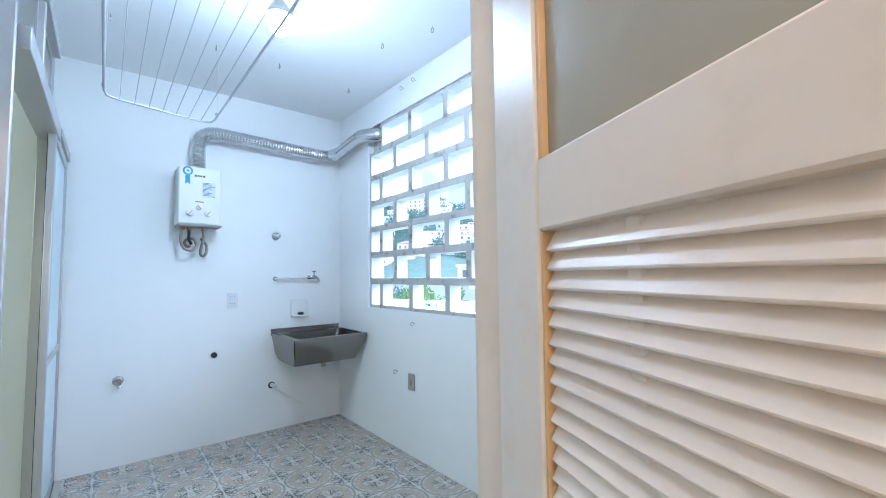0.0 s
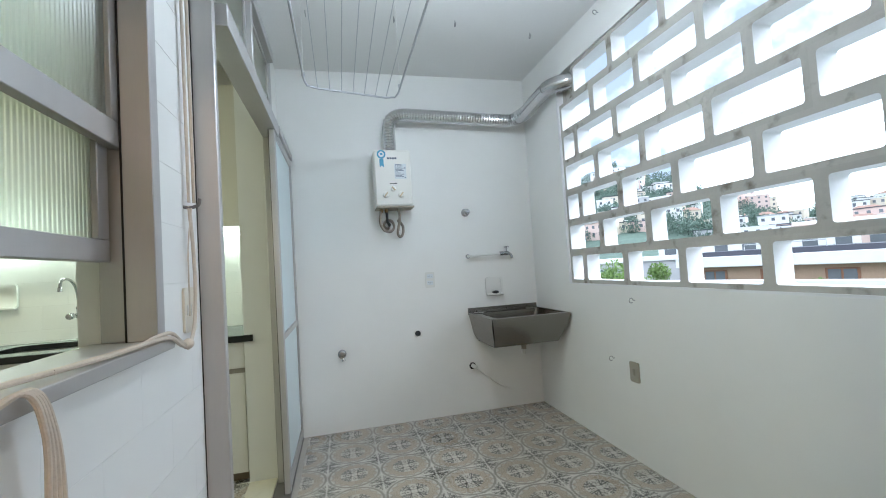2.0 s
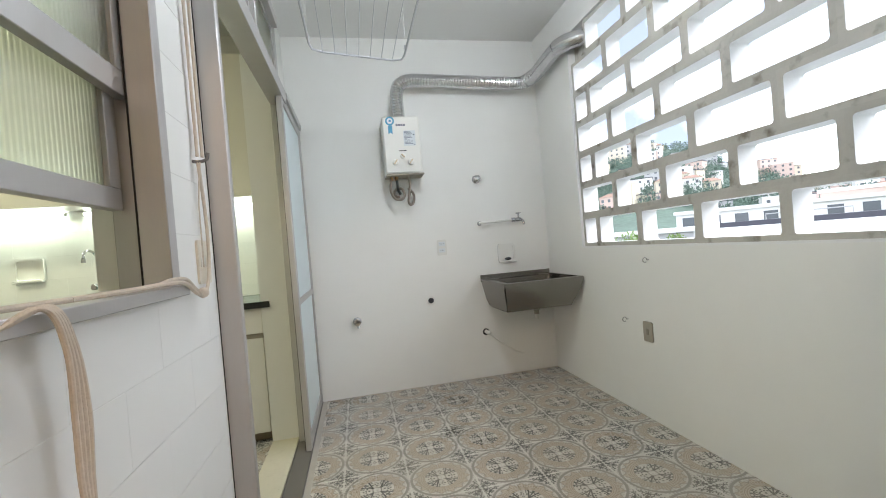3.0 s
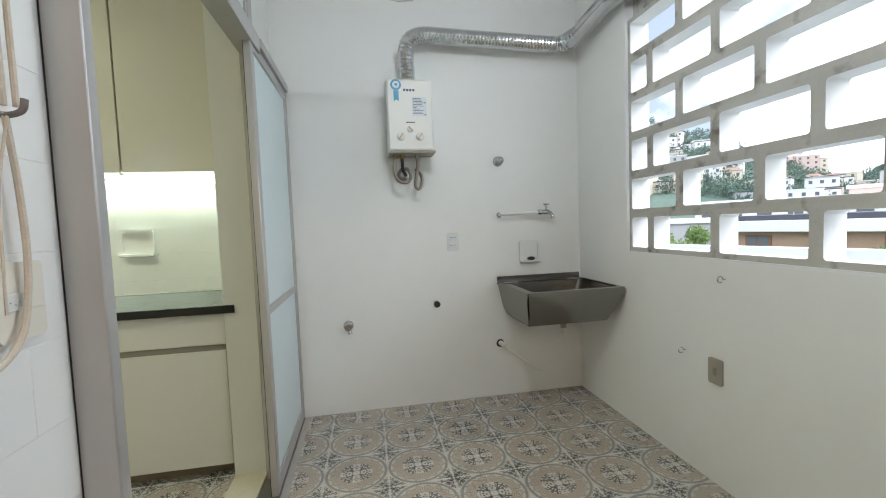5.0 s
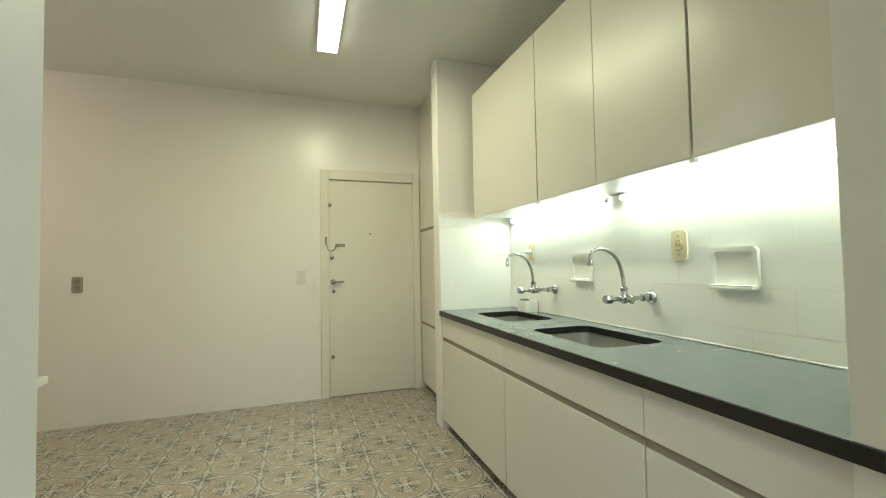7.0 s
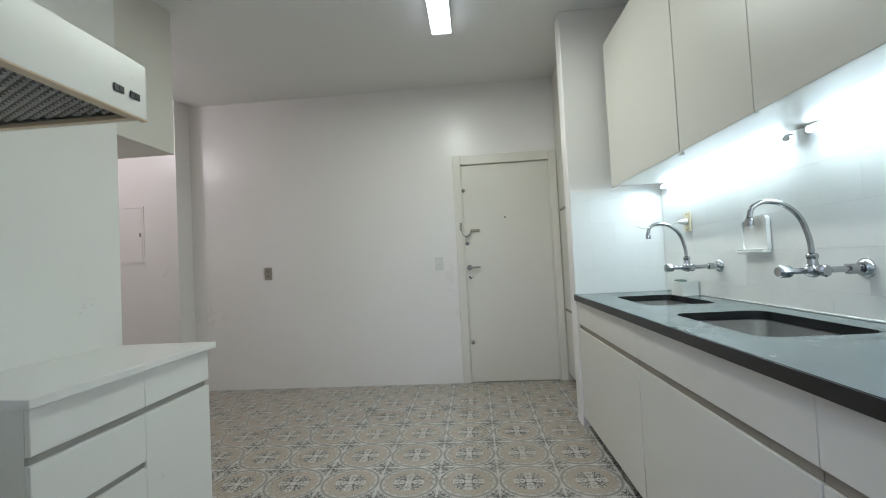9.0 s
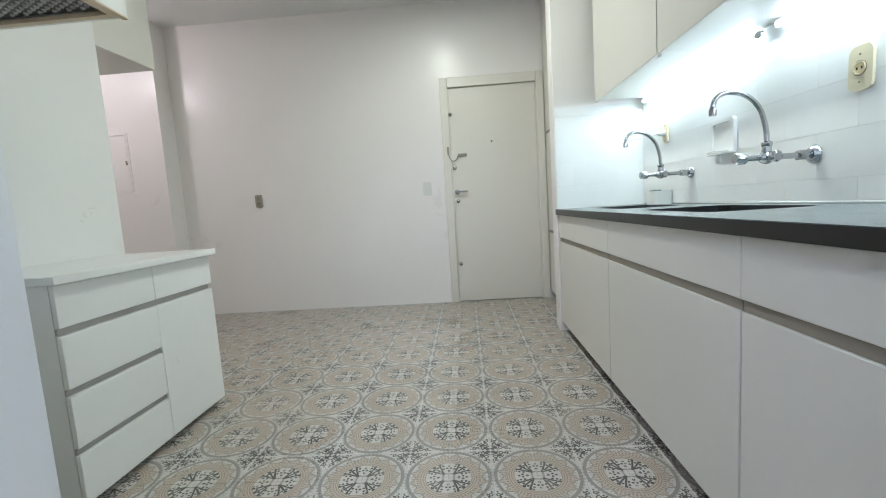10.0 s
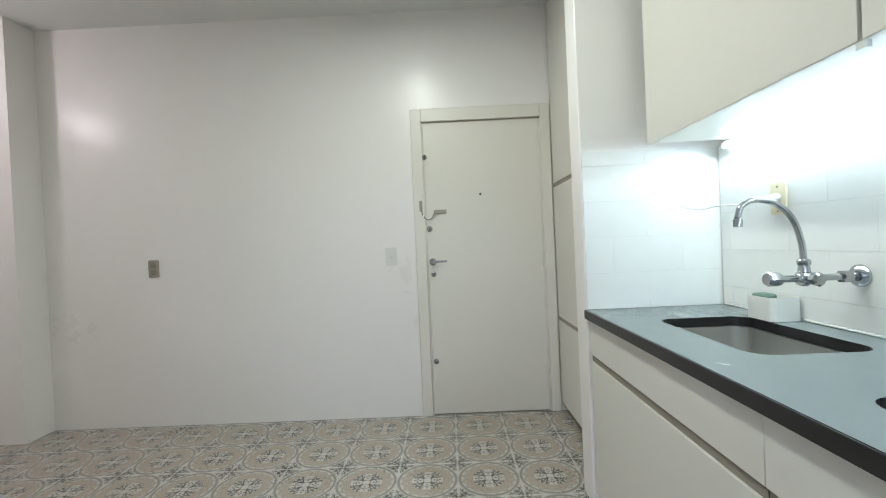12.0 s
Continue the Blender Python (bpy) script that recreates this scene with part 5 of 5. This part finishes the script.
part("strand", tube(bmesh.new(), [(x, 1.757, 1.46), (x + 0.004, 1.765, 1.34), (x + 0.006, 1.765, 1.22), (x + 0.006, 1.745, 1.12), (x + 0.01, 1.69, 1.078), (x + 0.016, 1.62, 1.085), (x + 0.02, 1.54, 1.115), (x + 0.02, 1.44, 1.122), (x, 1.30, 1.119), (x - 0.03, 1.16, 1.119), (x - 0.06, 1.0, 1.119)], 0.0050, 8), ROPE, rope)
part("strand", tube(bmesh.new(), [(x + 0.008, 1.750, 1.452), (x + 0.003, 1.730, 1.34), (x + 0.004, 1.722, 1.22), (x + 0.004, 1.72, 1.15)], 0.0022, 6), ROPE, rope, "thin grey cord")
part("strand", tube(bmesh.new(), [(x + 0.018, 1.655, 1.072), (x + 0.018, 1.60, 1.10), (x + 0.02, 1.54, 1.126), (x + 0.018, 1.46, 1.128), (x + 0.01, 1.40, 1.121), (x - 0.02, 1.2, 1.119)], 0.0046, 8), ROPE, rope)
part("knot", sphere(bmesh.new(), (x + 0.018, 1.655, 1.083), 0.014, (1, 1.2, 1)), ROPE, rope)
for k in range(4):
    o = 0.005 * k
    part("strand", tube(bmesh.new(), [(x - 0.05, 0.84, 1.086 + o * 0.4), (x, 0.985 + o, 1.091 + o * 0.3), (x + 0.024, 1.065 + o, 1.118), (x + 0.03, 1.095 + o * 1.2, 1.06), (x + 0.024 + o * 0.4, 1.110 + o * 1.3, 0.96), (x + 0.022 + o * 0.3, 1.115 + o, 0.86), (x + 0.022, 1.130 + o * 0.6, 0.775)], 0.0042, 8), ROPE, rope)
part("knot", sphere(bmesh.new(), (x + 0.024, 1.137, 0.770), 0.021, (0.8, 1, 0.9)), ROPE, rope)
for k, (dy, dz) in enumerate(((-0.012, 0.13), (0.012, 0.15), (0.030, 0.12))):
    part("tail", tube(bmesh.new(), [(x + 0.024, 1.137, 0.765), (x + 0.026, 1.139 + dy * 0.7, 0.72), (x + 0.022, 1.143 + dy * 1.6, 0.77 - dz)], 0.0048, 8), ROPE, rope)
keep(rope)

# ---------------------------------------------------------------- outside
EYE0 = Vector((0.1, 0.4, 1.25))


def far(az, el, dist):
    """A place seen from the laundry in that compass direction and height, in degrees."""
    a, e = radians(az), radians(el)
    return Vector((EYE0.x + dist * math.sin(a), EYE0.y + dist * math.cos(a), EYE0.z + dist * math.tan(e)))


GROUND = -9.0


def height(x, y):
    d = math.hypot(x, y)
    az = math.degrees(math.atan2(x, y))
    ridge = 50 * math.exp(-((az - 36) / 8.5) ** 2) + 26 + 6 * math.sin(az * 0.31) + 3 * math.sin(az * 0.9)
    rise = min(max((d - 70) / 300, 0.0), 1.0)
    z = GROUND + 0.35 * rise * 30 + (rise ** 1.6) * ridge
    if d > 420:
        z -= (d - 420) * 0.02
    return z + (2.2 * noise.noise((x * 0.03, y * 0.03, 0.0)) if d > 80 else 0.0)


bm = bmesh.new()
radii = [0.05, 12, 30, 50, 70, 90, 120, 150, 180, 210, 240, 270, 300, 330, 360, 390, 430, 520, 800, 1600, 3000]
cols = []
for i in range(97):
    a = radians(-180 + i * 3.75)
    cols.append([bm.verts.new((r * math.sin(a), r * math.cos(a), height(r * math.sin(a), r * math.cos(a)))) for r in radii])
for a, b in zip(cols, cols[1:]):
    for k in range(len(radii) - 1):
        bm.faces.new((a[k], b[k], b[k + 1], a[k + 1]))
bmesh.ops.remove_doubles(bm, verts=bm.verts[:], dist=0.01)
structure("ground", bm, HILL, "wooded hillside rising behind the town", smooth=True)


def clump(bm, c, r, n, rng, leaf=0.12):
    """Many small leaves round a centre."""
    for _ in range(n):
        d = Vector((rng.gauss(0, 1), rng.gauss(0, 1), rng.gauss(0, 0.8))).normalized() * r * rng.uniform(0.45, 1.05)
        q = Euler((rng.uniform(0, 6), rng.uniform(0, 6), rng.uniform(0, 6))).to_matrix()
        s = leaf * rng.uniform(0.6, 1.4)
        vs = [bm.verts.new(Vector(c) + d + q @ Vector(p) * s) for p in ((-1, 0, 0), (0, -0.5, 0.15), (1, 0, 0), (0, 0.5, 0.15))]
        bm.faces.new(vs)


rng = random.Random(11)
bm = bmesh.new()
for _ in range(1300):
    az, d = rng.uniform(22, 64), rng.uniform(185, 425)
    x, y = d * math.sin(radians(az)), d * math.cos(radians(az))
    r = rng.uniform(2.0, 4.2)
    clump(bm, (x, y, height(x, y) + r * 0.6), r, 150, rng, r * 0.14)
woods = solid("distant_woods", bm, LEAF, "dense woods on the far hillside, haze put into their green", "woods")
woods["kind"] = "stuff"


def house(x, y, z, w, dp, hgt, turn, plaster, roof, rows, cols, label):
    t = thing("house", (x, y, z), label, "house", "houses on the hillside")
    t.rotation_euler = (0, 0, turn)
    part("wall", boxes((-w / 2, w / 2, -dp / 2, dp / 2, -6, hgt)), plaster, t)
    if roof is ROOFTILE:
        bm = bmesh.new()
        vs = [bm.verts.new(p) for p in ((-w / 2 - .4, -dp / 2 - .4, hgt), (w / 2 + .4, -dp / 2 - .4, hgt), (w / 2 + .4, dp / 2 + .4, hgt), (-w / 2 - .4, dp / 2 + .4, hgt), (-w / 4, 0, hgt + 1.6), (w / 4, 0, hgt + 1.6))]
        for f in ((0, 1, 5, 4), (2, 3, 4, 5), (1, 2, 5), (3, 0, 4), (3, 2, 1, 0)):
            bm.faces.new([vs[k] for k in f])
        part("roof", bm, roof, t, smooth=False)
    else:
        part("roof", boxes((-w / 2 - .2, w / 2 + .2, -dp / 2 - .2, dp / 2 + .2, hgt + 0.002, hgt + 0.35)), roof, t, smooth=False)
    for r in range(rows):
        for c in range(cols):
            cx, cz = -w / 2 + (c + 0.5) * w / cols, 0.9 + r * 2.9
            if cz + 1.4 < hgt:
                part("window", boxes((cx - 0.55, cx + 0.55, -dp / 2 - 0.05, -dp / 2 + 0.05, cz, cz + 1.25)), PANE, t)
    return t


names = ("white", "cream", "pinkish", "grey")
for _ in range(135):
    az, el_d = rng.uniform(27, 63), rng.uniform(175, 355)
    x, y = el_d * math.sin(radians(az)), el_d * math.cos(radians(az))
    k = rng.choice((0, 0, 0, 0, 0, 1, 1, 3, 2))
    w, hgt = rng.uniform(5, 11), rng.choice((3.2, 3.2, 6.0, 6.0, 8.8))
    roof = rng.choice((ROOFTILE, DARKROOF, DARKROOF, PLASTER[0], PLASTER[0], PLASTER[3]))
    house(x, y, height(x, y) - 0.3, w, rng.uniform(6, 9), hgt, -radians(az) + rng.uniform(-0.5, 0.5), PLASTER[k], roof, 3, max(2, int(w / 2.8)), "%s plastered hillside house with %s" % (names[k], "clay tile roof" if roof is ROOFTILE else "flat roof"))

# low brick-fronted building and the white parapet before it
nb = thing("brick_building", (24, 17, GROUND), "low tan brick building with white roof band and wooden shutters", "building")
c0, c1 = far(44.5, 0, 30), far(63, 0, 27)
nb.location = (c0.x, c0.y, GROUND)
nb.rotation_euler = (0, 0, math.atan2(c1.y - c0.y, c1.x - c0.x))
L = (c1 - c0).length + 4
ROOF = 1.25 - 9.0 * 0 - GROUND
part("wall", boxes((0, L, 0, 8, 0, ROOF - 1.05)), BRICK, nb)
part("roof_band", boxes((-0.6, L, -0.7, 8, ROOF - 1.049, ROOF - 0.45), bevel=0.03), PLASTER[0], nb, "white concrete roof band")
part("roof", boxes((-0.3, L, -0.3, 8, ROOF - 0.449, ROOF - 0.18)), DARKROOF, nb, "dark flat roof edge")
part("roof_railing", tube(bmesh.new(), [(3, -0.2, ROOF - 0.18), (3, -0.2, ROOF + 0.12), (6.5, -0.2, ROOF + 0.14), (6.5, -0.2, ROOF - 0.18)], 0.03, 6, smooth=False), PLASTER[3], nb)
for x in (0.7, 3.6, 6.3, 9.2, 11.4):
    wdw = part("window", boxes((x, x + 1.25, -0.06, 0.05, ROOF - 2.35, ROOF - 1.25)), WOOD, nb, "brown wooden shutters")
    part("pane", boxes((x + 0.10, x + 0.58, -0.08, -0.061, ROOF - 2.28, ROOF - 1.32)), PANE if x != 3.6 else WOOD, wdw)
    part("pane", boxes((x + 0.67, x + 1.15, -0.08, -0.061, ROOF - 2.28, ROOF - 1.32)), PANE if x != 3.6 else WOOD, wdw)

p0, p1 = far(40, 0, 14), far(66, 0, 12)
pw = thing("parapet_building", (p0.x, p0.y, GROUND), "white rendered building with plain roof parapet", "building")
pw.rotation_euler = (0, 0, math.atan2(p1.y - p0.y, p1.x - p0.x))
LP = (p1 - p0).length + 5
part("wall", boxes((-4, LP, 0, 5, 0, 8.9)), PLASTER[0], pw)
part("parapet", boxes((-4.05, LP, -0.05, 0.25, 8.901, 9.42), bevel=0.02), PLASTER[0], pw, "white roof parapet")

bk = far(38.5, 0, 42)
house(bk.x, bk.y, GROUND, 12, 8, 9.6, -radians(40), PLASTER[3], PLASTER[0], 3, 5, "grey building with dark window strips and white cornice")
bk = far(50, 0, 55)
house(bk.x, bk.y, GROUND, 16, 8, 11.2, -radians(48), PLASTER[0], PLASTER[0], 4, 7, "white flat-roofed building with a row of windows")
bk = far(60, 0, 62)
house(bk.x, bk.y, GROUND, 12, 9, 12.2, -radians(58), PLASTER[2], PLASTER[0], 4, 5, "pinkish apartment building with flat roof")


def tree(place, hgt, spread, material, label, seed):
    rng = random.Random(seed)
    t = thing("tree", place, label, "tree")
    bm = bmesh.new()
    cylinder(bm, (0, 0, 0), (0, 0, hgt * 0.75), 0.16, 0.07, 9)
    tips = []
    for k in range(9):
        a, l = rng.uniform(0, 6.28), rng.uniform(0.5, 1.0) * spread
        b = Vector((0, 0, hgt * rng.uniform(0.45, 0.75)))
        e = b + Vector((math.cos(a) * l, math.sin(a) * l, rng.uniform(0.3, 1.0) * hgt * 0.25))
        cylinder(bm, b, e, 0.05, 0.015, 6)
        tips.append(e)
    part("trunk", bm, BARK, t)
    bm = bmesh.new()
    for e in tips + [Vector((0, 0, hgt * 0.95)), Vector((0.2, 0.1, hgt * 0.8))]:
        clump(bm, e, spread * rng.uniform(0.35, 0.55), 700, rng, 0.075)
    part("crown", bm, material, t)
    return t


p = far(36.0, 0, 16)
tree((p.x, p.y, GROUND), 9.9, 1.5, LEAF_Y, "bright green leafy tree below the screen", 3)
p = far(33.0, 0, 20)
tree((p.x, p.y, GROUND), 9.6, 1.9, LEAF, "dark green leafy tree behind the parapet", 4)
p = far(41.0, 0, 24)
tree((p.x, p.y, GROUND), 9.7, 1.0, LEAF_Y, "small yellow-green tree before the grey building", 6)
p = far(55.5, 0, 20)
tree((p.x, p.y, GROUND), 9.0, 1.0, LEAF_Y, "yellow-green shrub tree before the brick wall", 8)


# ---------------------------------------------------------------- floor and wall tiles
def floor_tiles(owner_name, label, material, x0, x1, y0, y1, cx, cy, size, singly, cut=lambda x, y: False):
    """Square tiles laid to the rosette grid; those inside the stretch singly() are objects of their own, the rest one joined part."""
    owner = tagged(new(owner_name), label, "floor", kind="structure")
    cache, rest = {}, bmesh.new()
    i0, j0 = math.floor((x0 - cx) / size), math.floor((y0 - cy) / size)
    i = i0
    while cx + i * size < x1:
        j = j0
        while cy + j * size < y1:
            a, b = max(cx + i * size, x0), min(cx + (i + 1) * size, x1)
            c, e = max(cy + j * size, y0), min(cy + (j + 1) * size, y1)
            mx, my = (a + b) / 2, (c + e) / 2
            if b - a > 0.01 and e - c > 0.01 and not cut(mx, my):
                if singly(mx, my):
                    key = (round(b - a, 3), round(e - c, 3))
                    if key not in cache:
                        cache[key] = mesh_of("tile", boxes((-key[0] / 2 + 0.0008, key[0] / 2 - 0.0008, -key[1] / 2 + 0.0008, key[1] / 2 - 0.0008, -0.010, 0.0), bevel=0.0012), material, True)
                    ob = new("tile", cache[key])
                    ob.parent, ob.location = owner, (mx, my, ((i * 7 + j * 13) % 5 - 2) * 0.0001)
                else:
                    vs = [rest.verts.new(p) for p in ((a + .0008, c + .0008, 0), (b - .0008, c + .0008, 0), (b - .0008, e - .0008, 0), (a + .0008, e - .0008, 0), (a, c, -.009), (b, c, -.009), (b, e, -.009), (a, e, -.009))]
                    for f in ((0, 1, 2, 3), (0, 4, 5, 1), (1, 5, 6, 2), (2, 6, 7, 3), (3, 7, 4, 0)):
                        rest.faces.new([vs[k] for k in f])
            j += 1
        i += 1
    ob = part("tiles", rest, material, owner, smooth=False)
    ob["kind"] = "stuff"
    return owner


floor_tiles("floor_laundry", "patterned beige cement-look tiles with round rosettes", LTILE, -0.362, EAST, 0.53, NORTH, 0.410, 2.803, 0.15975, lambda x, y: y > 1.7, lambda x, y: x < -0.262 and 1.9 < y < 3.84)
floor_tiles("floor_kitchen", "patterned beige cement-look tiles with round rosettes", KTILE, WEST, PART_W, -1.8, NORTH, -1.735, 2.464, 0.15925, lambda x, y: x > -3.3 and 1.3 < y < 3.4, lambda x, y: y < 0.58 and x > HOOD_END)
floor_tiles("floor_hall", "patterned beige cement-look tiles with round rosettes", LTILE, -0.85, 1.45, -1.9, 0.53, 0.410, 2.803, 0.15975, lambda x, y: False)
wbed = structure("trim_window_wall_bed", boxes((PART_E, PART_E + 0.0008, 0.66, 1.866, 0.0, 1.085), (PART_E, PART_E + 0.0008, 1.5855, 1.866, 1.086, 2.855)), WALL, "painted joints between wall tiles")
tile_grid(wbed, WALL, 0.66, 1.866, 0.034, 1.085, 0.31, 0.150, lambda u, z: Matrix.Translation((PART_E + 0.0008, u, z)) @ Matrix.Rotation(radians(90), 4, "Z"), start=0.12)
tile_grid(wbed, WALL, 1.5855, 1.866, 1.086, 2.80, 0.31, 0.1545, lambda u, z: Matrix.Translation((PART_E + 0.0008, u, z)) @ Matrix.Rotation(radians(90), 4, "Z"), offset=0.0)
